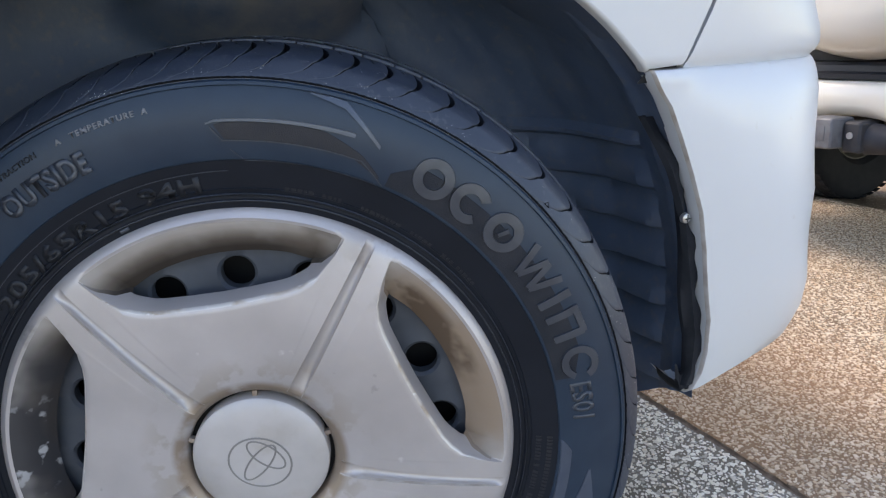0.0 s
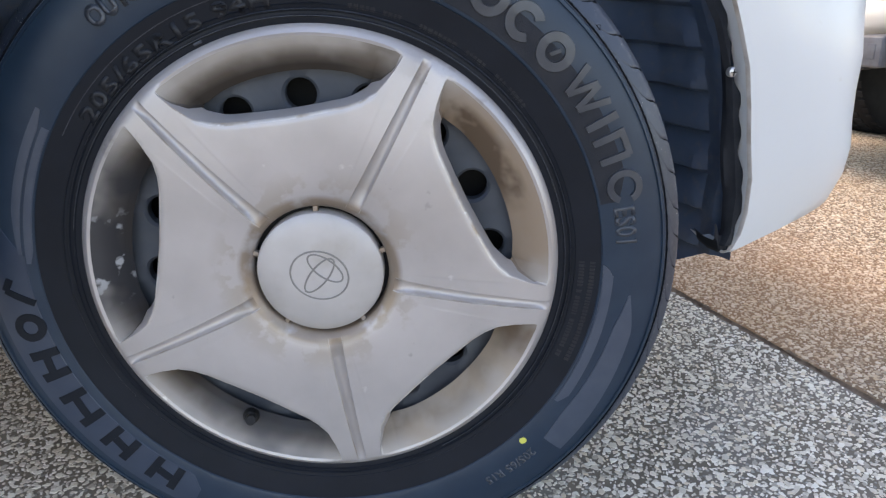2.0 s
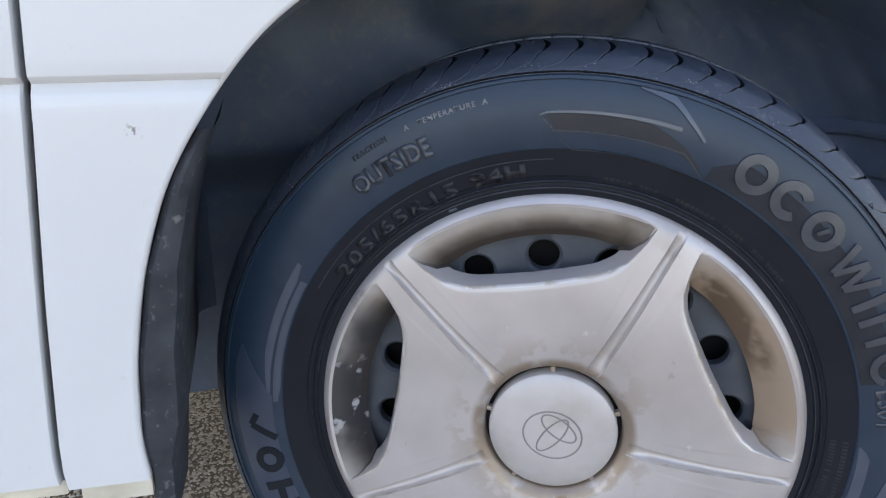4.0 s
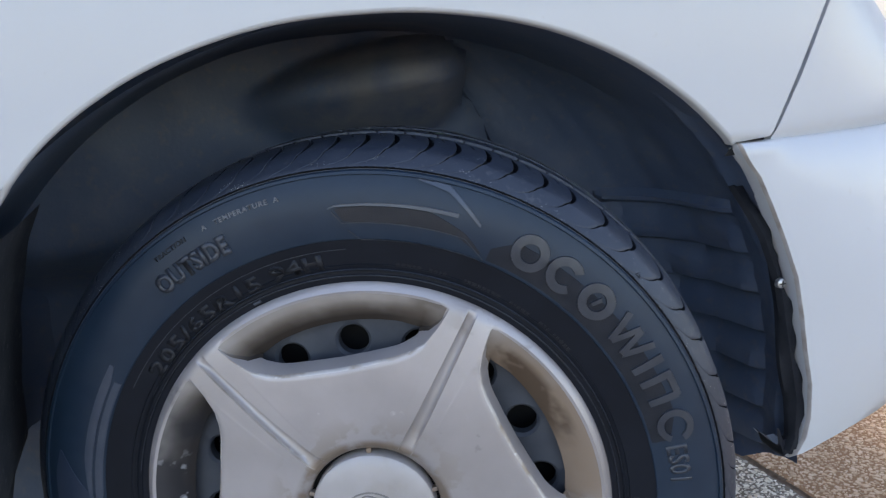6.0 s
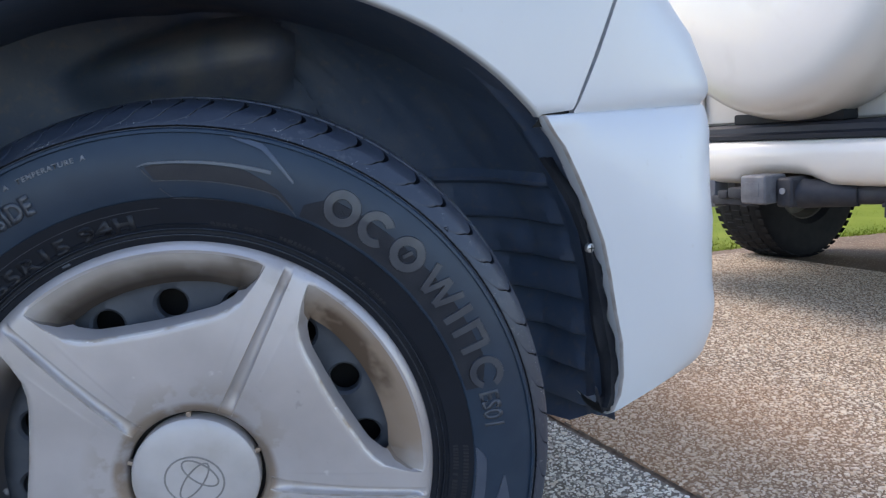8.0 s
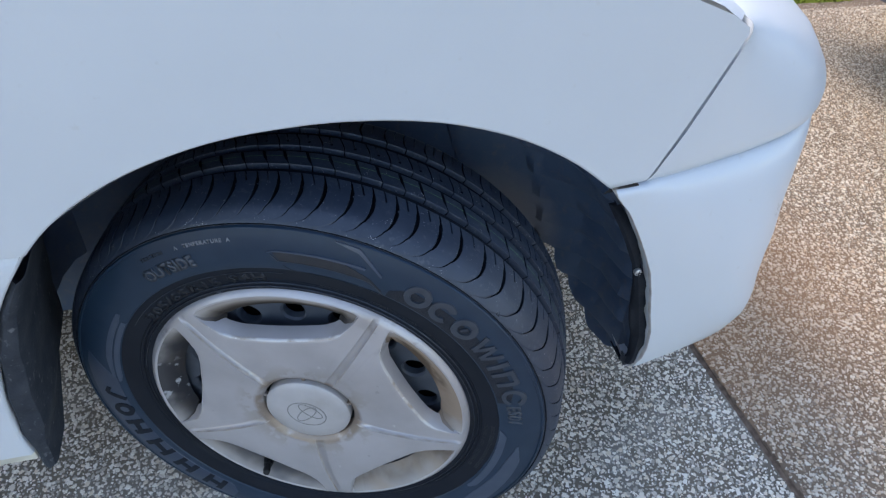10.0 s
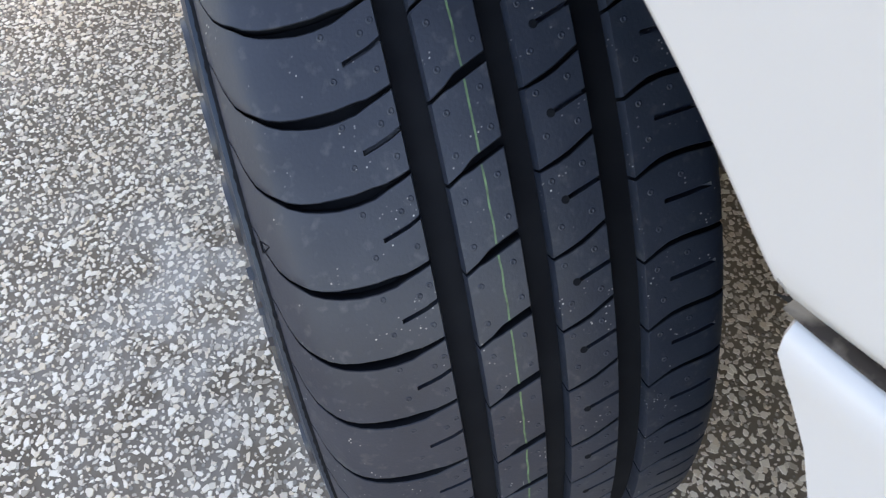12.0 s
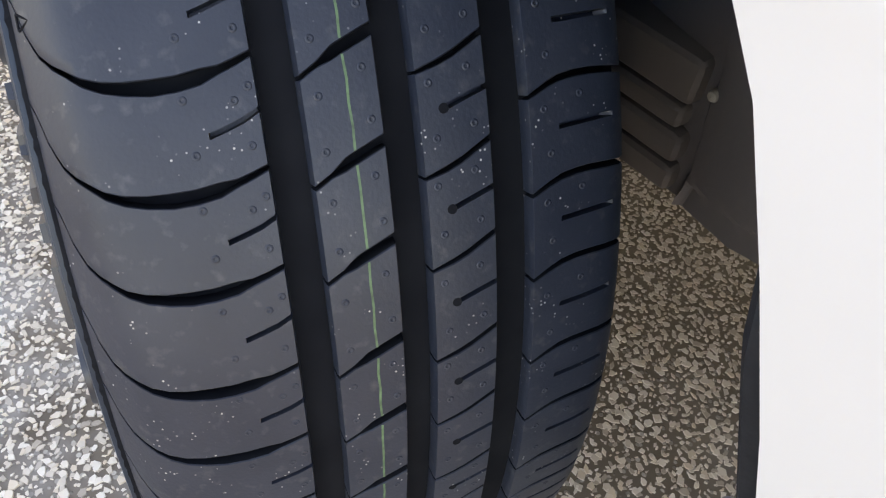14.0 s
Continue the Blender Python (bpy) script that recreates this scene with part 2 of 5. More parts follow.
STRIPE = mat("black bumper strip", (0.016, 0.020, 0.030), 0.5, spec=0.3)
HITCH = mat("grey hitch cover", (0.13, 0.14, 0.16), 0.55, 0.0, (0.08, 0.085, 0.10), 40.0)
PLATE = mat("number plate white", (0.70, 0.66, 0.64), 0.45)
MAROON = mat("faded maroon bars", (0.30, 0.17, 0.18), 0.6)
LAMP = mat("red lamp lens", (0.5, 0.05, 0.04), 0.15, coat=0.5)
FARTYRE = mat("dull black tyre rubber", (0.010, 0.0115, 0.016), 0.75, 0.0, (0.016, 0.018, 0.023), 30.0, spec=0.2)
DARKMETAL = mat("dark painted steel", (0.022, 0.026, 0.036), 0.6, 0.0, (0.04, 0.043, 0.05), 30.0, spec=0.35)
STEELBRIGHT = mat("pale steel", (0.45, 0.46, 0.48), 0.5, 0.5)
CHROME = mat("chrome", (0.7, 0.7, 0.7), 0.18, 1.0)
BRICK = mat("brown house boards", (0.40, 0.33, 0.30), 0.8, 0.0, (0.33, 0.27, 0.245), 6.0)
GRASSM = mat("lawn grass", (0.13, 0.185, 0.018), 0.8, 0.0, (0.20, 0.25, 0.035), 3.0, spec=0.2)


def concrete(name, tone, tone2, chips, fill):
    m = mat(name, tone, 0.75, 0.0, tone2, 5.0, bump=0.0)
    nt = m.node_tree
    b = nt.nodes["Principled BSDF"]
    tc = nt.nodes.new("ShaderNodeTexCoord")
    v = nt.nodes.new("ShaderNodeTexVoronoi")
    v.inputs["Scale"].default_value = 150.0
    v.inputs["Randomness"].default_value = 1.0
    nt.links.new(tc.outputs["Object"], v.inputs["Vector"])
    hs = nt.nodes.new("ShaderNodeSeparateColor")
    nt.links.new(v.outputs["Color"], hs.inputs["Color"])
    rp = nt.nodes.new("ShaderNodeValToRGB")
    els = rp.color_ramp.elements
    els[0].position, els[0].color = 0.0, (*[c * 0.4 for c in chips], 1)
    els[1].position, els[1].color = 1.0, (*chips, 1)
    e = els.new(0.55)
    e.color = (*[c * 0.55 for c in chips], 1)
    nt.links.new(hs.outputs["Red"], rp.inputs["Fac"])
    near = nt.nodes.new("ShaderNodeMapRange")
    near.inputs["From Min"].default_value, near.inputs["From Max"].default_value = 0.42, 0.30
    nt.links.new(v.outputs["Distance"], near.inputs["Value"])
    some = nt.nodes.new("ShaderNodeMath")
    some.operation = "GREATER_THAN"
    some.inputs[1].default_value = fill
    nt.links.new(hs.outputs["Green"], some.inputs[0])
    fac = times(m, near.outputs["Result"], some.outputs[0])
    mx = over(m, chips, fac)
    nt.links.new(rp.outputs["Color"], mx.inputs["B"])
    bp = nt.nodes.new("ShaderNodeBump")
    bp.inputs["Strength"].default_value = 0.6
    bp.inputs["Distance"].default_value = 0.0015
    nt.links.new(fac, bp.inputs["Height"])
    nt.links.new(bp.outputs["Normal"], b.inputs["Normal"])
    return m


NEARSLAB = concrete("grey exposed aggregate", (0.150, 0.120, 0.090), (0.235, 0.190, 0.145), (0.68, 0.62, 0.53), 0.4)
FARSLAB = concrete("brown exposed aggregate", (0.165, 0.113, 0.075), (0.245, 0.172, 0.116), (0.66, 0.58, 0.48), 0.45)
over(NEARSLAB, (0.55, 0.53, 0.50), times(NEARSLAB, noise_mask(NEARSLAB, 6, 0.52, 0.75), 0.28))
# tints by place: orange past the bumper, brown under the car, pale by the wheel
over(FARSLAB, (0.40, 0.20, 0.09), times(FARSLAB, radial_mask(FARSLAB, (0.84, 0.22, 0), 0.14, 0.46, 2), 0.7))
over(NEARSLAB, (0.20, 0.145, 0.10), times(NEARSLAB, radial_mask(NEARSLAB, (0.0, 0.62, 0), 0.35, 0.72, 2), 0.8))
for m_ in (NEARSLAB,):
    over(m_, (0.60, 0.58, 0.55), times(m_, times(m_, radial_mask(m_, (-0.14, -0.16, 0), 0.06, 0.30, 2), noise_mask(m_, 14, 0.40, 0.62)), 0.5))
JOINT = mat("dirt-filled joint", (0.105, 0.068, 0.045), 0.9, 0.0, (0.21, 0.145, 0.10), 90.0, bump=0.6, bscale=260)


def pebble_material(name, cols):
    m = mat(name, cols[0], 0.55, 0.0, bump=0.15, bscale=500)
    nt = m.node_tree
    g = nt.nodes.new("ShaderNodeNewGeometry")
    rp = nt.nodes.new("ShaderNodeValToRGB")
    rp.color_ramp.interpolation = "CONSTANT"
    els = rp.color_ramp.elements
    els[0].color = (*cols[0], 1)
    els[1].position, els[1].color = 1.0 / len(cols), (*cols[1], 1)
    for k, c in enumerate(cols[2:], 2):
        e = els.new(k / len(cols))
        e.color = (*c, 1)
    nt.links.new(g.outputs["Random Per Island"], rp.inputs["Fac"])
    nt.links.new(rp.outputs["Color"], nt.nodes["Principled BSDF"].inputs["Base Color"])
    return m


PEBBLE = pebble_material("grey and white stone chips", [(0.88, 0.80, 0.68), (0.70, 0.62, 0.51), (0.92, 0.85, 0.74), (0.48, 0.41, 0.33), (0.78, 0.66, 0.51), (0.90, 0.82, 0.71), (0.72, 0.63, 0.52), (0.84, 0.75, 0.62)])
PEBBLEB = pebble_material("tan and white stone chips", [(0.66, 0.56, 0.43), (0.45, 0.34, 0.24), (0.76, 0.67, 0.545), (0.30, 0.21, 0.145), (0.58, 0.43, 0.295), (0.72, 0.61, 0.48), (0.62, 0.51, 0.385)])

# the chips take the same tints, darker and browner under the car
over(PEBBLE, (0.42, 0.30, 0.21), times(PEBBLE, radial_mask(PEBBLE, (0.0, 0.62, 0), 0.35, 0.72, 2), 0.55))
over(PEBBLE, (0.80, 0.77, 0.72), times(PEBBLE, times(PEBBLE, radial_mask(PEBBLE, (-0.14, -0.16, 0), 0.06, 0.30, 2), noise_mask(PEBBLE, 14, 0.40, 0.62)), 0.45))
over(PEBBLEB, (0.72, 0.46, 0.27), times(PEBBLEB, radial_mask(PEBBLEB, (0.84, 0.22, 0), 0.14, 0.46, 2), 0.6))

# ---- building helpers ----
HUB = 0.3053
CAR_TURN = 21.4


def finish(name, bm, material, parent=None, label="", smooth=35.0):
    me = bpy.data.meshes.new(name)
    bmesh.ops.recalc_face_normals(bm, faces=bm.faces)
    bm.to_mesh(me)
    bm.free()
    for m in material if isinstance(material, (list, tuple)) else [material]:
        me.materials.append(m)
    if smooth:
        me.polygons.foreach_set("use_smooth", [True] * len(me.polygons))
        me.set_sharp_from_angle(angle=radians(smooth))
    ob = new(name, me)
    ob.parent = parent
    if label:
        ob["label"] = label
    return ob


part = finish


def empty(name, m, label, category, group="", kind=""):
    ob = new(name)
    ob.matrix_world = m
    return tagged(ob, label, category, group, kind)


def grid(bm, rows, closed=False, mi=0):
    """Faces between rows of points, all of one length."""
    vs = [[bm.verts.new(p) for p in r] for r in rows]
    fs = []
    n = len(vs[0])
    for a, b in zip(vs, vs[1:]):
        for k in range(n if closed else n - 1):
            q = [a[k], a[(k + 1) % n], b[(k + 1) % n], b[k]]
            f = bm.faces.new(q)
            f.material_index = mi
            fs.append(f)
    return vs, fs


def lathe(bm, profile, n=96, a0=0.0, a1=360.0, mi=0):
    full = abs(a1 - a0 - 360) < 1e-6
    steps = n if full else n + 1
    rows = []
    for r, y in profile:
        rows.append([(r * math.cos(radians(a0 + (a1 - a0) * k / n)), y, r * math.sin(radians(a0 + (a1 - a0) * k / n))) for k in range(steps)])
    return grid(bm, rows, full, mi)


def box(bm, lo, hi, bevel=0.0, m=None, seg=2):
    r = bmesh.ops.create_cube(bm, size=1.0)
    vs = r["verts"]
    for v in vs:
        v.co = [lo[k] + (hi[k] - lo[k]) * (v.co[k] + 0.5) for k in range(3)]
    if bevel:
        es = list({e for v in vs for e in v.link_edges})
        b = bmesh.ops.bevel(bm, geom=es, offset=bevel, segments=seg, affect="EDGES", profile=0.6)
        vs = list({v for f in b["faces"] for v in f.verts} | {v for v in vs if v.is_valid})
    if m:
        bmesh.ops.transform(bm, matrix=m, verts=vs)
    return vs


def tube(bm, a, b, r, n=16, r2=None):
    a, b = Vector(a), Vector(b)
    q = (b - a).to_track_quat("Z", "Y").to_matrix().to_4x4()
    bmesh.ops.create_cone(bm, cap_ends=True, segments=n, radius1=r, radius2=r if r2 is None else r2, depth=(b - a).length, matrix=Matrix.Translation((a + b) / 2) @ q)


def interp(x, xs, ys):
    return float(np.interp(x, xs, ys))


def on_wheel(r, a, y):
    return (r * math.cos(radians(a)), y, r * math.sin(radians(a)))


# ---- ground ----
ENV = Matrix.Rotation(radians(25.0), 4, "Z") @ Matrix.Translation((-0.019, 0.0, 0.0))
CAR = Matrix.Rotation(radians(CAR_TURN), 4, "Z") @ Matrix.Translation((-0.003, 0.004, 0.0))
FAR = Matrix.Translation((-0.032, 0.0, -0.018)) @ Matrix.Rotation(radians(24.0), 4, "Z")


def ground_z(u, y):
    return -max(0.0, u - 0.9) * (0.022 + 0.028 * max(0.0, min(y, 2.0))) if u < 4 else -3.1 * (0.022 + 0.028 * max(0.0, min(y, 2.0)))


def build_ground():
    bm = bmesh.new()
    us = [-300, -60, -15, -5, -2, -1, -0.5, 0, 0.3, 0.6, 0.7150, 0.7175, 0.7200, 0.7265, 0.7292, 0.7320, 0.8, 0.9, 1.2, 1.6, 2, 2.5, 3, 3.5, 4, 8, 20, 60, 300]
    ys = [-300, -60, -15, -5, -2] + [-1 + 0.02 * k for k in range(111)] + [1.5, 2, 3, 8, 20, 60, 300]
    dz = {0.7175: -0.0010, 0.7200: -0.0036, 0.7265: -0.0036, 0.7292: -0.0010}
    rng = random.Random(12)
    # broken edges along the joint
    wander = {(u, y): (rng.uniform(-0.0014, 0.0014) if 0.71 < u < 0.735 else 0.0) for u in us for y in ys}
    rows = [[(u + wander[u, y], y, ground_z(u, y) + dz.get(u, 0.0)) for y in ys] for u in us]
    vs, fs = grid(bm, rows)
    for f in fs:
        c = f.calc_center_median().x
        f.material_index = 0 if c < 0.7170 else (2 if c < 0.7305 else 1)
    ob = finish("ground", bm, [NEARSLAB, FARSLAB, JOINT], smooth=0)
    ob.data.flip_normals()
    ob.matrix_world = ENV
    tagged(ob, "exposed aggregate concrete driveway with a dark joint", "driveway", kind="structure")


build_ground()


def chips(name, count, u0, u1, y0, y1, material, label, seed):
    rng = np.random.default_rng(seed)
    verts, faces = [], []
    cell = math.sqrt((u1 - u0) * (y1 - y0) / count)
    nu, ny = int((u1 - u0) / cell), int((y1 - y0) / cell)
    base = 0
    for i in range(nu):
        for j in range(ny):
            u = u0 + (i + rng.uniform(0.0, 1.0)) * cell
            y = y0 + (j + rng.uniform(0.0, 1.0)) * cell
            r = 0.0019 + 0.0047 * rng.random() ** 1.6
            st, an = rng.uniform(0.42, 1.0), rng.uniform(0, math.pi)
            n = int(rng.integers(4, 7))
            h = rng.uniform(0.0005, 0.0016)
            z0 = ground_z(u, y)
            ca, sa = math.cos(an), math.sin(an)
            top, low = [], []
            for k in range(n):
                t = 2 * math.pi * (k + rng.uniform(-0.3, 0.3)) / n
                q = rng.uniform(0.68, 1.16) * r
                a, b = q * math.cos(t), q * st * math.sin(t)
                px, py = ca * a - sa * b, sa * a + ca * b
                top.append((u + px * 0.82, y + py * 0.82, z0 + h))
                low.append((u + px, y + py, z0 - 0.0008))
            verts += top + low
            faces.append(tuple(range(base, base + n)))
            faces += [(base + k, base + n + k, base + n + (k + 1) % n, base + (k + 1) % n) for k in range(n)]
            base += 2 * n
    me = bpy.data.meshes.new(name)
    me.from_pydata(verts, [], faces)
    me.materials.append(material)
    ob = new(name, me)
    ob.matrix_world = ENV
    tagged(ob, label, "stone chips", kind="stuff")


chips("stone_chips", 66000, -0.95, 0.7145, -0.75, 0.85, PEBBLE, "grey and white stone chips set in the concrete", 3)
chips("stone_chips", 100000, 0.7325, 2.6, -0.75, 1.45, PEBBLEB, "tan and white stone chips set in the concrete", 4)

# ---- the car with the turned front wheel ----
car = empty("car", CAR, "white car with its front wheel turned out, parked on the driveway", "car")

# side panel: y of the outer skin at a height
PLANE = -0.088
CREASE = 0.607


def skin(z):
    up = PLANE - 0.003 + 0.08 * max(0.0, z - 0.75) ** 2
    low = PLANE + 0.001 + 0.10 * max(0.0, 0.42 - z) ** 2
    return interp(z, [CREASE - 0.016, CREASE - 0.008, CREASE - 0.001, CREASE + 0.004, CREASE + 0.012], [low, low + 0.001, low + 0.0045, up + 0.001, up]) if CREASE - 0.016 < z < CREASE + 0.012 else (up if z > CREASE else low)


def arch_point(k):
    """Points along the wheel arch's lip, from the rear foot over the top to the front end: k from 0 to 1."""
    us = [-0.364, -0.366, -0.361, -0.348, -0.325, -0.290, -0.249, -0.197, -0.141, -0.075, 0.0, 0.06, 0.12, 0.175, 0.23, 0.285, 0.333]
    zs = [0.300, 0.345, 0.405, 0.470, 0.535, 0.592, 0.640, 0.677, 0.702, 0.719, 0.7250, 0.723, 0.7145, 0.699, 0.675, 0.640, 0.5978]
    t = k * (len(us) - 1)
    i = min(int(t), len(us) - 2)
    f = t - i

    def cr(p):
        p0, p1, p2, p3 = p[max(i - 1, 0)], p[i], p[i + 1], p[min(i + 2, len(p) - 1)]
        return 0.5 * (2 * p1 + (p2 - p0) * f + (2 * p0 - 5 * p1 + 4 * p2 - p3) * f * f + (3 * p1 - p0 - 3 * p2 + p3) * f ** 3)
    return cr(us), cr(zs)


def wing_y(u, z):
    w = max(0.0, u - 0.30)
    y = skin(z)
    if u > 0.22 and CREASE - 0.03 < z < CREASE + 0.02:
        f = min(1.0, (u - 0.22) / 0.08)
        y += f * (PLANE - 0.003 + 0.0035 * max(0.0, (0.6045 - z) / 0.007) - y)
    return y + 0.75 * w * w


def gap_u(z):
    return interp(z, [0.30, 0.315, 0.34, 0.45, 0.58, 0.8, 1.1], [-0.4205, -0.4220, -0.4212, -0.4130, -0.4005, -0.3840, -0.3660])


def seam_u(z):
    return interp(z, [0.5978, 0.5992, 0.655, 0.765, 0.772, 0.79, 0.83, 0.9, 1.0, 1.1], [0.334, 0.371, 0.401, 0.456, 0.454, 0.428, 0.34, 0.16, -0.09, -0.33])


def build_fender():
    bm = bmesh.new()
    top_k = 10 / 16
    ks = [top_k * q / 70 for q in range(71)]
    # rear half: also rows for the pressed crease
    left = [arch_point(k) for k in ks]
    extra = [CREASE - 0.016, CREASE - 0.008, CREASE - 0.006, CREASE - 0.001, CREASE + 0.004, CREASE + 0.0045, CREASE + 0.012]
    lu, lz = [p[0] for p in left], [p[1] for p in left]
    for z in extra:
        left.append((interp(z, lz, lu), z))
    left.sort(key=lambda p: p[1])
    fr = [0, 0.02, 0.05, 0.1, 0.2, 0.35, 0.5, 0.65, 0.8, 0.9, 0.96, 1.0]
    rows = [[(gap_u(z) + (u - gap_u(z)) * f, wing_y(gap_u(z) + (u - gap_u(z)) * f, z), z) for f in fr] for u, z in left]
    grid(bm, rows)
    right = [arch_point(1 - (1 - top_k) * q / 50) for q in range(51)]
    rows2 = [[(u + (seam_u(z) - u) * f, wing_y(u + (seam_u(z) - u) * f, z), z) for f in fr] for u, z in right]
    grid(bm, rows2)
    edge = [(p[0], p[2]) for p in rows[-1]] + [(p[0], p[2]) for p in rows2[-1][1:]]
    zt = left[-1][1]
    up = []
    for z in [zt, 0.735, 0.75, 0.765, 0.772, 0.79, 0.83, 0.9, 1.0, 1.1]:
        f = (z - zt) / (1.1 - zt)
        g0, g1, e0, e1 = gap_u(z), seam_u(z), edge[0][0], edge[-1][0]
        up.append([(g0 + (u - e0) / (e1 - e0) * (g1 - g0), wing_y(g0 + (u - e0) / (e1 - e0) * (g1 - g0), z), z) for u, _ in edge])
    grid(bm, up)
    bmesh.ops.remove_doubles(bm, verts=bm.verts, dist=0.0002)
    # rolled lip along the arch
    lip = [[] for _ in range(5)]
    for j in range(161):
        k = j / 160
        u, z = arch_point(k)
        u2, z2 = arch_point(min(1, k + 0.004))
        u1, z1 = arch_point(max(0, k - 0.004))
        d = Vector((u2 - u1, z2 - z1)).normalized()
        nx, nz = -d.y, d.x
        y = wing_y(u, z)
        for row, off, dy in zip(lip, (0.0, 0.0012, 0.0028, 0.0034, 0.0034), (0.0, 0.0003, 0.0018, 0.0040, 0.012)):
            row.append((u - nx * off, y + dy, z - nz * off))
    grid(bm, lip)
    part("front_wing", bm, WHITE, car, "white front wing with a rounded wheel arch", smooth=50)


build_fender()


def build_door():
    bm = bmesh.new()
    zs = [0.305, 0.312, 0.33, 0.36, 0.42, 0.5, 0.58, CREASE - 0.016, CREASE - 0.008, CREASE - 0.006, CREASE - 0.001, CREASE + 0.004, CREASE + 0.0045, CREASE + 0.012, 0.65, 0.75, 0.9, 1.1]
    rows = []
    for z in zs:
        edge = interp(z, [0.305, 0.315, 0.34, 0.45, 0.58, 0.8, 1.1], [-0.4255, -0.4270, -0.4262, -0.4182, -0.4058, -0.3892, -0.3712])
        y = skin(z)
        rows.append([(edge, y + 0.02, z), (edge, y + 0.003, z), (edge - 0.0015, y + 0.0006, z), (edge - 0.005, y, z)] + [(edge - 0.005 - d, y, z) for d in (0.03, 0.1, 0.3, 0.7, 1.2)])
    grid(bm, rows)
    part("front_door", bm, WHITE, car, "white door panel with a pressed crease")
    # near-black sheet added behind the door to darken the gap
    bm = bmesh.new()
    box(bm, (-1.4, PLANE + 0.018, 0.29), (-0.372, PLANE + 0.024, 1.1))
    part("door_gap_backing", bm, GAP, car)
    bm = bmesh.new()
    box(bm, (-1.5, PLANE + 0.012, 0.289), (-0.4235, PLANE + 0.06, 0.304), 0.004)
    part("sill", bm, CREAM, car, "cream painted sill lip")
    bm = bmesh.new()
    box(bm, (-0.414, PLANE + 0.008, 0.282), (-0.361, PLANE + 0.05, 0.298), 0.002)
    part("sill_end", bm, CREAM, car, "loose cream sill end piece")


build_door()

# nose: plan lines of the skin at five heights, from the wheel arch round to the front
NOSE_Z = [0.25, 0.32, 0.46, 0.56, 0.60]
NOSE = [
    ([0.430, 0.437, 0.505, 0.555, 0.585, 0.604, 0.618, 0.640, 0.67, 0.71, 0.745, 0.765, 0.77], [-0.0835, -0.0835, -0.080, -0.075, -0.068, -0.056, -0.036, 0.0, 0.05, 0.13, 0.28, 0.48, 0.70]),
    ([0.430, 0.450, 0.505, 0.555, 0.585, 0.604, 0.618, 0.640, 0.67, 0.71, 0.745, 0.765, 0.77], [-0.0925, -0.0925, -0.093, -0.0925, -0.0885, -0.077, -0.056, -0.016, 0.04, 0.12, 0.28, 0.48, 0.70]),
    ([0.380, 0.420, 0.480, 0.540, 0.575, 0.598, 0.615, 0.640, 0.67, 0.71, 0.755, 0.78, 0.785], [-0.0965, -0.0965, -0.0965, -0.0925, -0.0815, -0.066, -0.047, -0.010, 0.04, 0.12, 0.28, 0.48, 0.70]),
    ([0.345, 0.363, 0.430, 0.500, 0.555, 0.590, 0.613, 0.640, 0.67, 0.71, 0.755, 0.785, 0.79], [-0.0960, -0.0960, -0.0940, -0.0830, -0.0660, -0.050, -0.033, -0.003, 0.04, 0.11, 0.28, 0.48, 0.70]),
    ([0.333, 0.360, 0.410, 0.460, 0.513, 0.567, 0.600, 0.630, 0.665, 0.70, 0.755, 0.785, 0.79], [-0.0945, -0.0935, -0.0865, -0.0765, -0.0635, -0.0450, -0.0300, -0.0080, 0.0280, 0.080, 0.25, 0.48, 0.70]),
]


FULL = [0.004, 0.004, 0.008, 0.014, 0.009]
BACK = [0.012, 0.012, 0.011, 0.008, 0.002]


def nose_line(z, s01):
    """The place on the nose's skin at a height and a share of the way round, smoothed."""
    def raw(t, k):
        us, ys = NOSE[k]
        L = np.concatenate([[0], np.cumsum(np.hypot(np.diff(us), np.diff(ys)))])
        u, y = interp(t * L[-1], L, us), interp(t * L[-1], L, ys)
        return u - BACK[k] + FULL[k] * min(1.0, max(0.0, (u - 0.50) / 0.09)), y

    def soft(t, k):
        pts = [raw(min(1, max(0, t + d)), k) for d in (-0.012, -0.006, 0, 0.006, 0.012)]
        return sum(p[0] for p in pts) / 5, sum(p[1] for p in pts) / 5
    z2 = min(max(z, NOSE_Z[0]), NOSE_Z[-1])
    i = max(k for k in range(len(NOSE_Z) - 1) if NOSE_Z[k] <= z2)
    f = (z2 - NOSE_Z[i]) / (NOSE_Z[i + 1] - NOSE_Z[i])
    a, b = soft(s01, i), soft(s01, i + 1)
    return a[0] + (b[0] - a[0]) * f, a[1] + (b[1] - a[1]) * f


def nose_row(z, u0, out, n=70):
    """A row of the nose at height z that starts at u0; out: how far the skin stands out."""
    lo, hi = 0.0, 0.5
    for _ in range(24):
        mid = (lo + hi) / 2
        if nose_line(z, mid)[0] < u0:
            lo = mid
        else:
            hi = mid
    row = []
    for k in range(n + 1):
        t = lo + (1 - lo) * (k / n) ** 1.35
        u, y = nose_line(z, t)
        a, b = nose_line(z, max(0, t - 0.01)), nose_line(z, min(1, t + 0.01))
        du, dy = b[0] - a[0], b[1] - a[1]
        L = math.hypot(du, dy)
        row.append((u + dy / L * out, y - du / L * out, z))
    return row


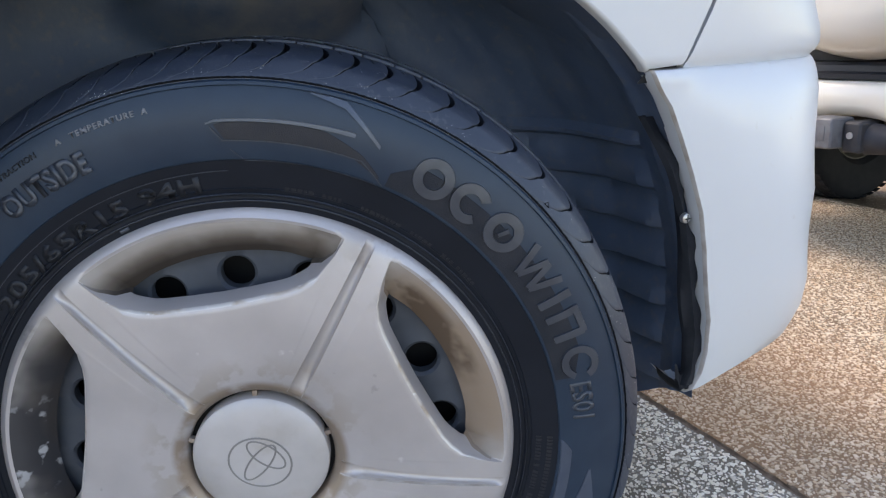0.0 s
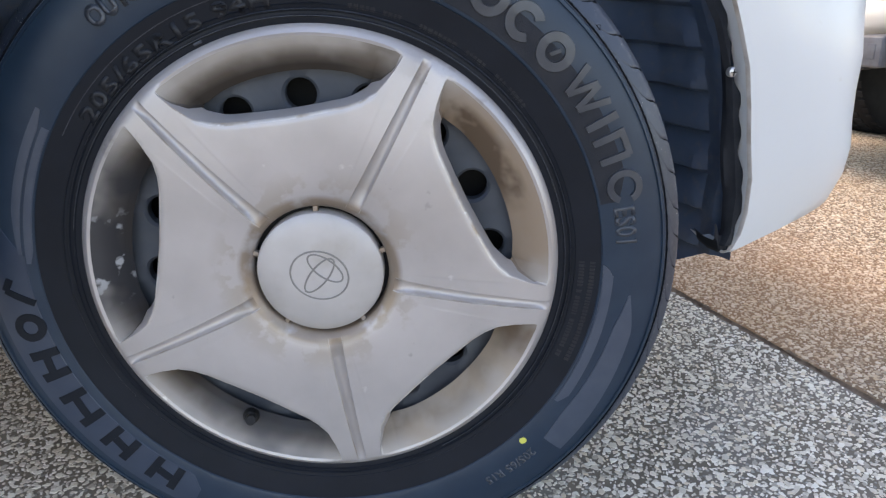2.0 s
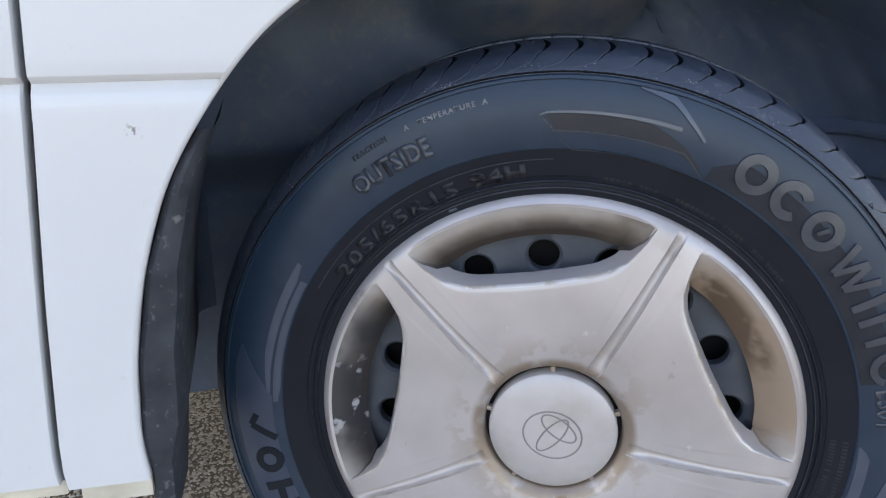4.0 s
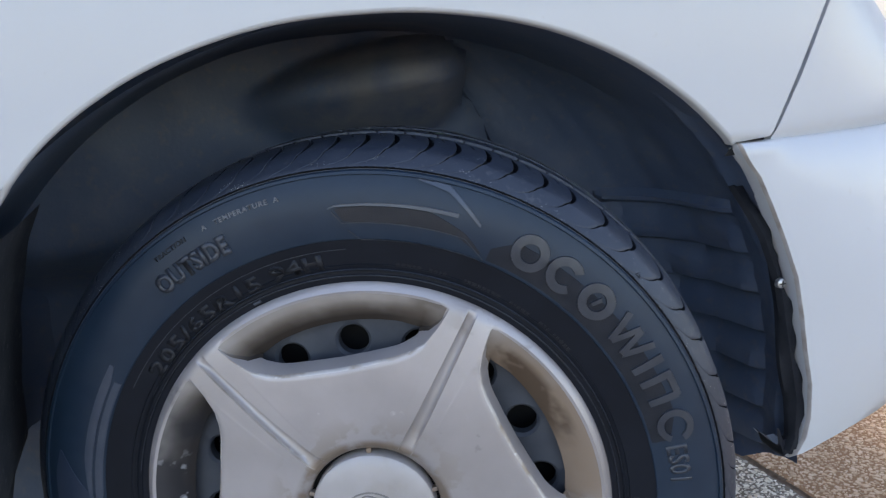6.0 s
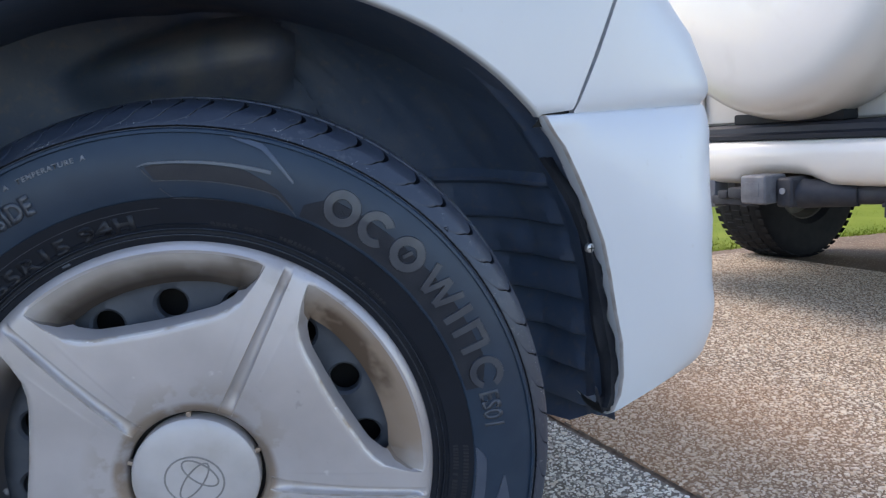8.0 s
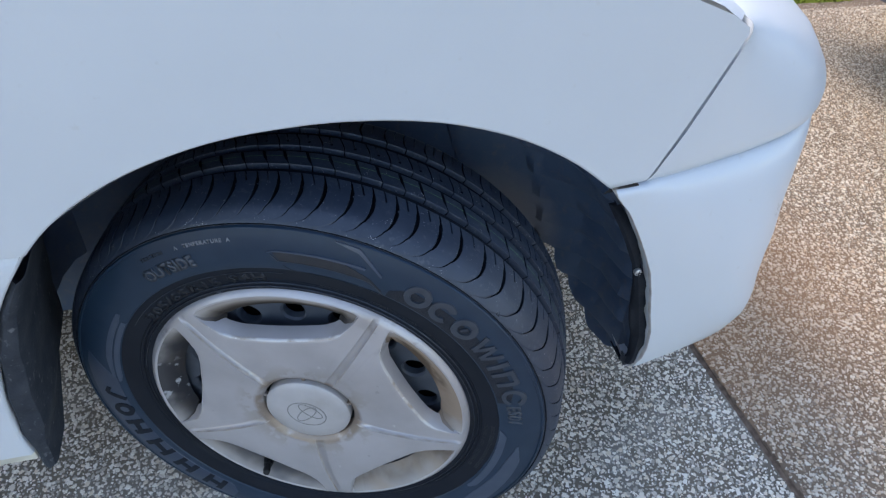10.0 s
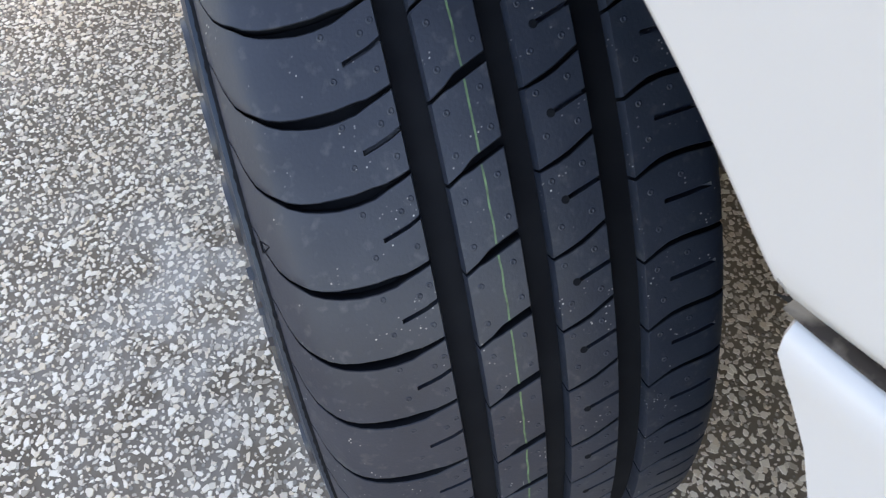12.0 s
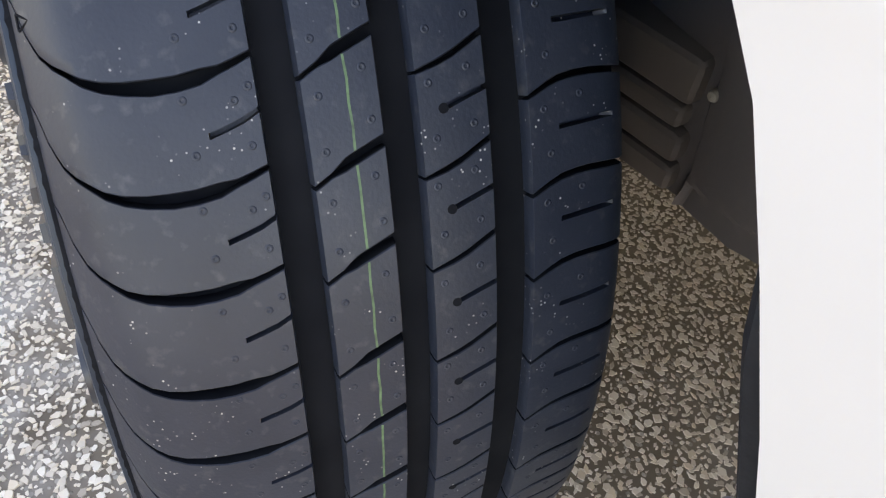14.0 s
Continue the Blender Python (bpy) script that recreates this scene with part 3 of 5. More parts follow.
def build_nose():
    bm = bmesh.new()
    # lower bumper, from its underside to the crease
    spec = [(0.262, 0.425, -0.040), (0.254, 0.425, -0.018), (0.251, 0.426, -0.006), (0.256, 0.431, -0.0005), (0.275, 0.439, 0.0), (0.30, 0.440, 0.0), (0.34, 0.4355, 0.0), (0.38, 0.425, 0.0), (0.42, 0.4165, 0.0), (0.46, 0.406, 0.0), (0.50, 0.389, 0.0),
            (0.535, 0.372, 0.0), (0.565, 0.356, 0.0), (0.576, 0.347, -0.0002), (0.584, 0.341, -0.0010), (0.590, 0.337, -0.0026), (0.5945, 0.335, -0.0048), (0.5968, 0.334, -0.0068), (0.5974, 0.334, -0.010), (0.5974, 0.334, -0.018)]
    rows = []
    for z, u0, out in spec:
        row = nose_row(z, u0, out)
        lift = [0.045 * max(0.0, min(1.0, (p[0] - 0.44) / 0.17)) * max(0.0, (0.42 - z) / 0.17) for p in row]
        row = [(p[0], p[1], p[2] + l) for p, l in zip(row, lift)]
        if z > 0.58:
            row = [(p[0], p[1] - 0.0042 * min(1.0, (z - 0.58) / 0.012) * max(0.0, min(1.0, (0.392 - p[0]) / 0.02)), p[2]) for p in row]
        a = row[0]
        rows.append([(a[0] - 0.001, a[1] + 0.022, a[2]), (a[0] - 0.0015, a[1] + 0.005, a[2]), (a[0] - 0.0008, a[1] + 0.0015, a[2])] + row)
    _, fs = grid(bm, rows)
    wide = len(rows[0]) - 1
    for k, f in enumerate(fs):
        if 1 <= k % wide <= 2:
            f.material_index = 1
    bumper = part("front_bumper", bm, [WHITE, EDGE], car, "white front bumper corner with scuffed edge", smooth=40)
    bm = bmesh.new()
    # upper corner: leans back and narrows towards the bonnet
    rows = []
    base = nose_row(0.60, 0.3715, 0.0)
    ub, yb = base[0][0], base[0][1]
    for z, out in ((0.5962, 0.0052), (0.5985, 0.0046), (0.6012, 0.0030), (0.604, 0.0014), (0.607, 0.0005), (0.612, 0.0), (0.620, 0.0), (0.629, 0.0), (0.645, 0.0), (0.662, 0.0), (0.682, 0.0), (0.703, 0.0), (0.725, 0.0), (0.742, 0.0), (0.755, 0.0), (0.765, 0.002), (0.770, 0.006), (0.772, 0.012)):
        k = interp(z, [0.600, 0.615, 0.629, 0.682, 0.725, 0.755, 0.765, 0.772], [0.995, 0.985, 0.945, 0.74, 0.50, 0.25, 0.15, 0.08])
        us = interp(z, [0.600, 0.603, 0.655, 0.765, 0.772], [0.3765, 0.3775, 0.4076, 0.4618, 0.4645])
        ys = wing_y(us, max(z, 0.62)) + 0.0006
        row = []
        for p in base:
            du, dy = (p[0] - ub) * k, p[1] - yb
            g = min(1.0, dy / 0.02)
            row.append((us + du - out * g, ys + dy + out, z))
        a = row[0]
        rows.append([(a[0] - 0.0005, a[1] + 0.02, a[2]), (a[0] - 0.0003, a[1] + 0.004, a[2]), (a[0] + 0.0005, a[1] + 0.001, a[2])] + row)
    grid(bm, rows)
    part("nose_panel", bm, WHITE, car, "white nose panel above the bumper crease", smooth=60)
    # dark backing behind the seams
    bm = bmesh.new()
    rows = [[(u, PLANE + 0.007 + 0.75 * max(0, u - 0.3) ** 2, z), (u + 0.038, PLANE + 0.009 + 0.75 * max(0, u - 0.25) ** 2, z)] for u, z in ((0.325, 0.585), (0.347, 0.605), (0.381, 0.655), (0.412, 0.71), (0.428, 0.742))]
    grid(bm, rows)
    part("seam_backing", bm, GAP, car)
    # turned top of the bumper that carries the wing's end
    bm = bmesh.new()
    rows = []
    for d, z in ((0.0, 0.5984), (0.03, 0.5982)):
        rows.append([(p[0] - 0.004, p[1] - 0.004 + d, z) for p in nose_row(0.597, 0.335, -0.0072, 60)[:6]])
    grid(bm, rows)
    part("seam_flange", bm, RUST, car, "rusty flange in the seam")
    # bonnet slopes up from the nose and closes the body
    bm = bmesh.new()
    rows = []
    for z in (0.7725, 0.79, 0.83, 0.9, 1.0, 1.1):
        u = seam_u(z)
        rows.append([(u + (0.012 if 0.0 < q < 1.0 else 0.0), PLANE + 0.03 + 1.5 * q, z + 0.035 * math.sin(math.pi * q)) for q in (0.0, 0.01, 0.06, 0.15, 0.3, 0.5, 0.7, 0.85, 0.94, 0.99, 1.0)])
    rows.append([(-1.5, p[1], p[2]) for p in rows[-1]])
    grid(bm, rows)
    part("bonnet", bm, WHITE, car, smooth=50)


build_nose()


def build_liner():
    # dome of the wheel house over the top and behind the wheel
    bm = bmesh.new()
    rows = []
    n = 110
    for j in range(n + 1):
        deg = 38 + 140 * j / n
        a = radians(deg)
        R = 0.440
        u, z = 0.02 + R * math.cos(a), 0.285 + R * math.sin(a)
        if deg > 150:
            u = max(u, -0.372)
        inner = interp(deg, [38, 60, 180], [0.30, 0.31, 0.33])
        ca, sa = (u - 0.02) / R, (z - 0.285) / R
        rows.append([(u - ca * d, y, z - sa * d) for y, d in ((PLANE + 0.007, 0.0), (PLANE + 0.06, 0.0), (0.0, 0.0), (0.1, 0.0), (0.18, 0.002), (0.23, 0.010), (0.265, 0.026), (0.285, 0.050), (inner - 0.02, 0.085))])
    grid(bm, rows)
    part("wheel_arch_liner", bm, LINER, car, "dirty black plastic arch liner", smooth=80)
    # ribbed front wall: a plan line that bends inward, ribs lie level across it
    bm = bmesh.new()
    pu = [0.437, 0.439, 0.437, 0.430, 0.410, 0.376, 0.345, 0.315, 0.287, 0.25, 0.241, 0.236, 0.18, 0.10, 0.03, -0.03]
    py = [-0.076, -0.04, 0.0, 0.045, 0.085, 0.115, 0.129, 0.139, 0.146, 0.156, 0.160, 0.172, 0.184, 0.205, 0.245, 0.292]
    pl = [0.240, 0.236, 0.215, 0.210, 0.250, 0.320, 0.334, 0.318, 0.307, 0.302, 0.300, 0.298, 0.285, 0.30, 0.34, 0.38]
    rows = []
    m = 75
    for i in range(m + 1):
        f = i / m * (len(pu) - 1)
        n = range(len(pu))
        u0, y0, low = interp(f, n, pu), interp(f, n, py), interp(f, n, pl)
        top = interp(f, [13.0, 14.0, 15.0], [0.75, 0.50, 0.42])
        row = []
        for k in range(121):
            z = min(top, max(low, 0.20 + (0.75 - 0.20) * k / 120))
            # lean with the dome
            full = math.sqrt(max(0.0, 0.44 ** 2 - max(0.0, z - 0.30) ** 2)) / 0.44
            u = 0.02 + (u0 - 0.02) * full
            q = ((z - 0.2365) / 0.0458) % 1.0
            on = interp(f, [1.3, 1.7, 5.4, 6.0], [0, 1, 1, 0]) * interp(z, [0.52, 0.53], [1, 0])
            rib = 0.014 * on * interp(q, [0, 0.10, 0.22, 0.55, 1.0], [0.0, 0.9, 1.0, 0.75, 0.0])
            step = interp(f, [4.5, 5.5, 9.5, 10], [0, 1, 1, 0]) * interp(z - low, [0.020, 0.023], [0.006, 0.0])
            dent = 0.0035 * noise.noise((26 * u0, 26 * y0, 26 * z)) + 0.0016 * noise.noise((80 * u0, 80 * y0, 80 * z))
            ridge = 0.006 * interp(f, [0.55, 0.75, 1.1, 1.3], [0, 1, 1, 0])
            row.append((u - rib * 0.9 - ridge + dent, y0 - rib * 0.3 + step, z))
        rows.append(row)
    grid(bm, rows)
    part("liner_front", bm, LINER, car, "dirty black ribbed plastic front liner", smooth=25)
    # inner wall with the swollen panel, open below
    bm = bmesh.new()
    rows = []
    for i in range(67):
        u = -0.42 + 0.88 * i / 66
        low = interp(u, [-0.42, -0.25, -0.15, 0.12, 0.2, 0.46], [0.18, 0.19, 0.30, 0.44, 0.44, 0.44])
        row = []
        for k in range(61):
            z = low + (0.76 - low) * k / 60
            # swollen panel: pointed behind, blunt in front, with a fold along it
            s_ = interp(u, [-0.090, -0.030, 0.050, 0.110, 0.138, 0.150], [0.0, 0.62, 1.0, 0.92, 0.62, 0.0])
            mid = interp(u, [-0.09, 0.15], [0.640, 0.664])
            q = (z - mid) / (0.012 + 0.036 * s_)
            swell = s_ * interp(q, [-1.3, -0.9, -0.1, 0.15, 0.6, 1.0, 1.25], [0.0, 0.32, 0.86, 1.0, 0.92, 0.45, 0.0])
            back = 0.205 + 0.085 * max(0.0, min(1.0, (0.50 - z) / 0.06))
            # runs into the front wall without a step
            full = max(0.25, math.sqrt(max(0.0, 0.44 ** 2 - max(0.0, z - 0.30) ** 2)) / 0.44)
            u0 = 0.02 + (u - 0.02) / full
            wall = interp(u0, [-0.03, 0.03, 0.10, 0.18, 0.236, 0.25, 0.287, 0.315, 0.345, 0.376, 0.41], [0.30, 0.245, 0.205, 0.184, 0.172, 0.158, 0.146, 0.139, 0.129, 0.115, 0.085]) + interp(u0, [0.22, 0.33], [-0.006, 0.008])
            gap = max(0.0, 0.05 - abs(back - wall)) / 0.05
            base = min(back, wall) - 0.0125 * gap * gap
            dent = 0.0025 * noise.noise((18 * u, 3.0, 22 * z))
            row.append((u, base - 0.082 * swell + dent, z))
        rows.append(row)
    grid(bm, rows)
    part("inner_wing", bm, LINER, car, "black inner wing with a swollen panel", smooth=60)
    # upright flange of the liner in front, behind the bumper's edge, with its lobes
    bm = bmesh.new()
    rows = []
    for k in range(41):
        z = 0.262 + (0.552 - 0.262) * k / 40
        edge = interp(z, [0.25, 0.256, 0.275, 0.32, 0.38, 0.45, 0.52, 0.565, 0.595], [0.425, 0.431, 0.439, 0.4385, 0.425, 0.409, 0.379, 0.356, 0.335])
        wob = 0.0025 * math.sin(z * 150) + 0.002 * math.sin(z * 61 + 1)
        if 0.435 < z < 0.475:
            wob -= 0.005
        w = interp(z, [0.25, 0.3, 0.40, 0.45, 0.48, 0.6], [0.019, 0.019, 0.018, 0.017, 0.008, 0.004]) + 0.003 * math.sin(z * 40)
        y = PLANE + 0.006 + 0.35 * max(0.0, z - 0.50)
        rows.append([(edge + 0.004 + wob, y + 0.008, z), (edge - 0.003 + wob, y, z), (edge - 0.012, y - 0.001, z), (edge - 0.016, y + 0.004, z), (edge - w, y + 0.006, z), (edge - w - 0.001, y + 0.010, z)])
    grid(bm, rows)
    flange = part("liner_flange", bm, EDGING, car, "scuffed black liner edge behind the bumper", smooth=50)
    # lower lip of the liner, curled round the bumper's foot
    bm = bmesh.new()
    rows = []
    for k in range(13):
        f = k / 12
        u = 0.409 + 0.027 * f
        z = 0.268 - 0.016 * math.sin(f * 2.6) + 0.003 * math.sin(14 * f)
        rows.append([(u, PLANE + 0.012, z + 0.02), (u, PLANE + 0.009, z + 0.004), (u + 0.001, PLANE + 0.012, z), (u + 0.002, PLANE + 0.03, z - 0.001), (u, PLANE + 0.045, z + 0.004)])
    grid(bm, rows)
    part("liner_lip", bm, EDGING, car, "curled lower lip of the liner", smooth=60)
    # fixing screw
    bm = bmesh.new()
    lathe(bm, [(0.0001, -0.0028), (0.003, -0.0026), (0.0048, -0.0014), (0.0052, 0.0), (0.0052, 0.003)], 20)
    bmesh.ops.translate(bm, vec=(0.395, PLANE + 0.003, 0.453), verts=bm.verts)
    screw = part("screw", bm, SCREW, car, "zinc cross-head fixing screw")
    bm = bmesh.new()
    box(bm, (0.3915, PLANE - 0.0001, 0.4524), (0.3985, PLANE + 0.0008, 0.4536))
    box(bm, (0.3944, PLANE - 0.0001, 0.4495), (0.3956, PLANE + 0.0008, 0.4565))
    part("cross_slot", bm, GAP, screw)
    # rear flap
    bm = bmesh.new()
    rows = []
    for k in range(37):
        z = 0.268 + (0.572 - 0.268) * k / 36
        edge = interp(z, [0.26, 0.300, 0.345, 0.405, 0.470, 0.535, 0.592], [-0.360, -0.361, -0.364, -0.358, -0.345, -0.322, -0.287])
        w = interp(z, [0.26, 0.31, 0.345, 0.45, 0.53, 0.60], [0.014, 0.017, 0.028, 0.024, 0.016, 0.004])
        y = PLANE + 0.004 + 0.0015 * math.sin(z * 90)
        rows.append([(edge - 0.004, y + 0.02, z), (edge + 0.0015, y + 0.004, z), (edge + 0.005, y, z), (edge + w * 0.6, y - 0.001 + 0.001 * math.sin(z * 210), z), (edge + w, y + 0.003, z), (edge + w + 0.003, y + 0.012, z), (edge + w + 0.004, y + 0.06, z), (edge + w, y + 0.19, max(z, 0.34))])
    grid(bm, rows)
    part("mud_flap", bm, FLAP, car, "worn grey-black rubber mud flap")


build_liner()


def build_underbody():
    bm = bmesh.new()
    box(bm, (-0.30, 0.34, 0.26), (0.42, 0.46, 0.40), 0.02)
    part("subframe", bm, UNDER, car, "dusty grey subframe rail")
    for u, z0, z1 in ((0.224, 0.3655, 0.398), (0.222, 0.3465, 0.3635), (0.228, 0.3225, 0.3445), (0.230, 0.300, 0.3205)):
        bm = bmesh.new()
        box(bm, (0.10, 0.162, z0), (u, 0.205, z1), 0.0075, seg=3)
        part("liner_rib", bm, DUSTY, car, "dusty rib of the inner liner")
    bm = bmesh.new()
    lathe(bm, [(0.0002, -0.004), (0.003, -0.003), (0.0042, 0.0), (0.0036, 0.004)], 14)
    bmesh.ops.translate(bm, vec=(0.237, 0.160, 0.386), verts=bm.verts)
    part("liner_clip", bm, CREAM, car, "pale plastic clip")
    bm = bmesh.new()
    tube(bm, (0.0, 0.04, 0.27), (-0.02, 0.50, 0.25), 0.022)
    part("control_arm", bm, UNDER, car)
    bm = bmesh.new()
    box(bm, (-1.5, 0.36, 0.22), (0.62, 1.08, 0.24), 0.01)
    part("underbody", bm, UNDER, car, "dark underbody panel")
    # unseen plain front, added to stop sun passing through the open body
    bm = bmesh.new()
    rows = []
    for y in (0.69, 0.9, 1.15, 1.30, 1.38, 1.42):
        d = 0.25 * max(0.0, (y - 1.15) / 0.27) ** 2
        rows.append([(u - d, y, z) for u, z in ((0.60, 0.25), (0.76, 0.255), (0.785, 0.33), (0.785, 0.58), (0.74, 0.66), (0.60, 0.74), (0.44, 0.785))])
    grid(bm, rows)
    part("front_closure", bm, WHITE, car, smooth=50)
    # far side of the car, unseen, closes the body
    bm = bmesh.new()
    box(bm, (-1.5, 1.42, 0.26), (0.40, 1.47, 0.80), 0.02)
    box(bm, (-1.5, 1.42, 0.79), (-0.30, 1.47, 1.1), 0.02)
    part("far_side", bm, WHITE, car)


build_underbody()

# ---- the wheel ----
wheel_m = CAR.inverted() @ Matrix.Translation((0, 0, HUB))
HOLE_R, HOLE_C, NH = 0.0135, 0.1475, 16


def build_wheel():
    bm = bmesh.new()
    # pierced disc
    st = 360 / NH
    yd = -0.066
    for h in range(NH):
        a = 95.3 + st * h
        c = on_wheel(HOLE_C, a, yd)
        er, et = Vector((math.cos(radians(a)), 0, math.sin(radians(a)))), Vector((-math.sin(radians(a)), 0, math.cos(radians(a))))
        n = 24
        inner, lip, outer, back = [], [], [], []
        for k in range(n):
            t = 2 * math.pi * k / n
            d = er * math.cos(t) + et * math.sin(t)
            lip.append(Vector(c) + d * (HOLE_R + 0.0025))
            inner.append(Vector(c) + d * HOLE_R + Vector((0, 0.0025, 0)))
            back.append(Vector(c) + d * HOLE_R + Vector((0, 0.012, 0)))
            # square cell border
            q = max(abs(math.cos(t)), abs(math.sin(t)))
            rr, aa = math.cos(t) / q, math.sin(t) / q
            R = HOLE_C + rr * (0.030 if rr > 0 else 0.035)
            outer.append(Vector(on_wheel(R, a + aa * st / 2, yd + (0.004 * abs(aa)) - 0.002)))
        grid(bm, [outer, lip, inner, back], True)
    lathe(bm, [(0.03, -0.075), (0.07, -0.075), (0.095, -0.068), (0.1125, -0.066)], 64)
    lathe(bm, [(0.1775, -0.064), (0.182, -0.058), (0.184, -0.04), (0.186, 0.0), (0.186, 0.09), (0.203, 0.094)], 96)
    lathe(bm, [(0.184, -0.05), (0.192, -0.072), (0.196, -0.082), (0.2035, -0.0865), (0.2065, -0.084)], 96)
    bmesh.ops.remove_doubles(bm, verts=bm.verts, dist=0.0004)
    w = part("front_wheel", bm, STEEL, car, "grey pierced steel wheel, turned outward", smooth=40)
    w.matrix_basis = wheel_m
    bm = bmesh.new()
    lathe(bm, [(0.001, -0.03), (0.178, -0.03), (0.178, 0.05)], 48)
    part("brake_drum", bm, BLACK, w)
    bm = bmesh.new()
    p = Vector(on_wheel(0.176, -116, -0.078))
    q = Vector(on_wheel(0.166, -116, -0.096))
    tube(bm, p, q, 0.0080, 16, 0.0058)
    tube(bm, q, q + (q - p) * 0.55, 0.0046, 14)
    tube(bm, q + (q - p) * 0.55, q + (q - p) * 0.9, 0.0052, 14, 0.0044)
    part("valve", bm, BLACK, w, "black rubber tyre valve")
    return w


wheel = build_wheel()

# half of the tyre's outline: radius, place across
SR = [0.2035, 0.2045, 0.2080, 0.2105, 0.2111, 0.2119, 0.2126, 0.2150, 0.2158, 0.2166, 0.2173, 0.2200, 0.2206, 0.2212, 0.2300, 0.2400, 0.2425, 0.2432, 0.2460, 0.2560, 0.2680, 0.2800, 0.2900, 0.2945, 0.2952, 0.2975, 0.2983, 0.2988, 0.2986, 0.2992]
SY = [-0.0840, -0.0875, -0.0890, -0.0892, -0.0904, -0.0904, -0.0890, -0.0888, -0.0900, -0.0900, -0.0886, -0.0893, -0.0900, -0.0893, -0.0912, -0.0934, -0.0938, -0.0950, -0.0962, -0.0975, -0.0980, -0.0967, -0.0938, -0.0920, -0.0934, -0.0926, -0.0908, -0.0882, -0.0840, -0.0790]


def side_y(r):
    return interp(r, SR[:27], SY[:27])


CY = [-0.090, -0.0875, -0.0835, -0.0800, -0.0766, -0.070, -0.060, -0.041, -0.02, 0.0, 0.03, 0.06, 0.08, 0.09, 0.0965, 0.100]
CR = [0.2995, 0.3030, 0.3070, 0.3102, 0.3130, 0.3155, 0.3175, 0.3197, 0.3216, 0.3225, 0.3222, 0.3208, 0.3186, 0.3165, 0.3130, 0.3085]


def crown(y):
    return interp(y, CY, CR)


FLOOR = 0.0068


def build_tyre():
    bm = bmesh.new()
    prof = list(zip(SR, SY))
    prof += [(crown(y) - FLOOR, y) for y in (-0.076, -0.06, -0.04, -0.02, 0.0, 0.02, 0.04, 0.06, 0.08, 0.092)]
    prof += [(0.2985, 0.102), (0.285, 0.106), (0.26, 0.1085), (0.235, 0.106), (0.21, 0.098), (0.203, 0.093)]
    vs, fs = lathe(bm, prof, 240)
    for f in fs:
        c = f.calc_center_median()
        r = math.hypot(c.x, c.z)
        if c.y < -0.07 and r < 0.2428:
            f.material_index = 1
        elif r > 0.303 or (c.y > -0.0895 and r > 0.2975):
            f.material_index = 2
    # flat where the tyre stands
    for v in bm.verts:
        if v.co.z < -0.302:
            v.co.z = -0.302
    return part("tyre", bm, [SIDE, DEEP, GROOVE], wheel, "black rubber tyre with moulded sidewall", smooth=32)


build_tyre()

# angles of the cross grooves at the outer shoulder: the pitch varies round the tyre
SEEN = [127.8, 123.3, 118.2, 112.8, 107.9, 103.1, 98.5, 94.3, 89.7, 85.3, 80.1, 75.9, 71.2, 67.0, 62.0, 57.2, 51.2, 45.6, 39.25, 33.35, 27.7, 21.2, 15.7, 9.6]
STEPS = [6.2, 5.4, 5.4, 4.5, 4.7, 5.4, 6.2, 6.2, 5.4, 4.5, 4.5, 4.7, 5.4]
EDGES = list(SEEN)
while EDGES[-1] - STEPS[len(EDGES) % 13] > SEEN[0] - 360 + 4.0:
    EDGES.append(EDGES[-1] - STEPS[len(EDGES) % 13])
EDGES.append(SEEN[0] - 360)


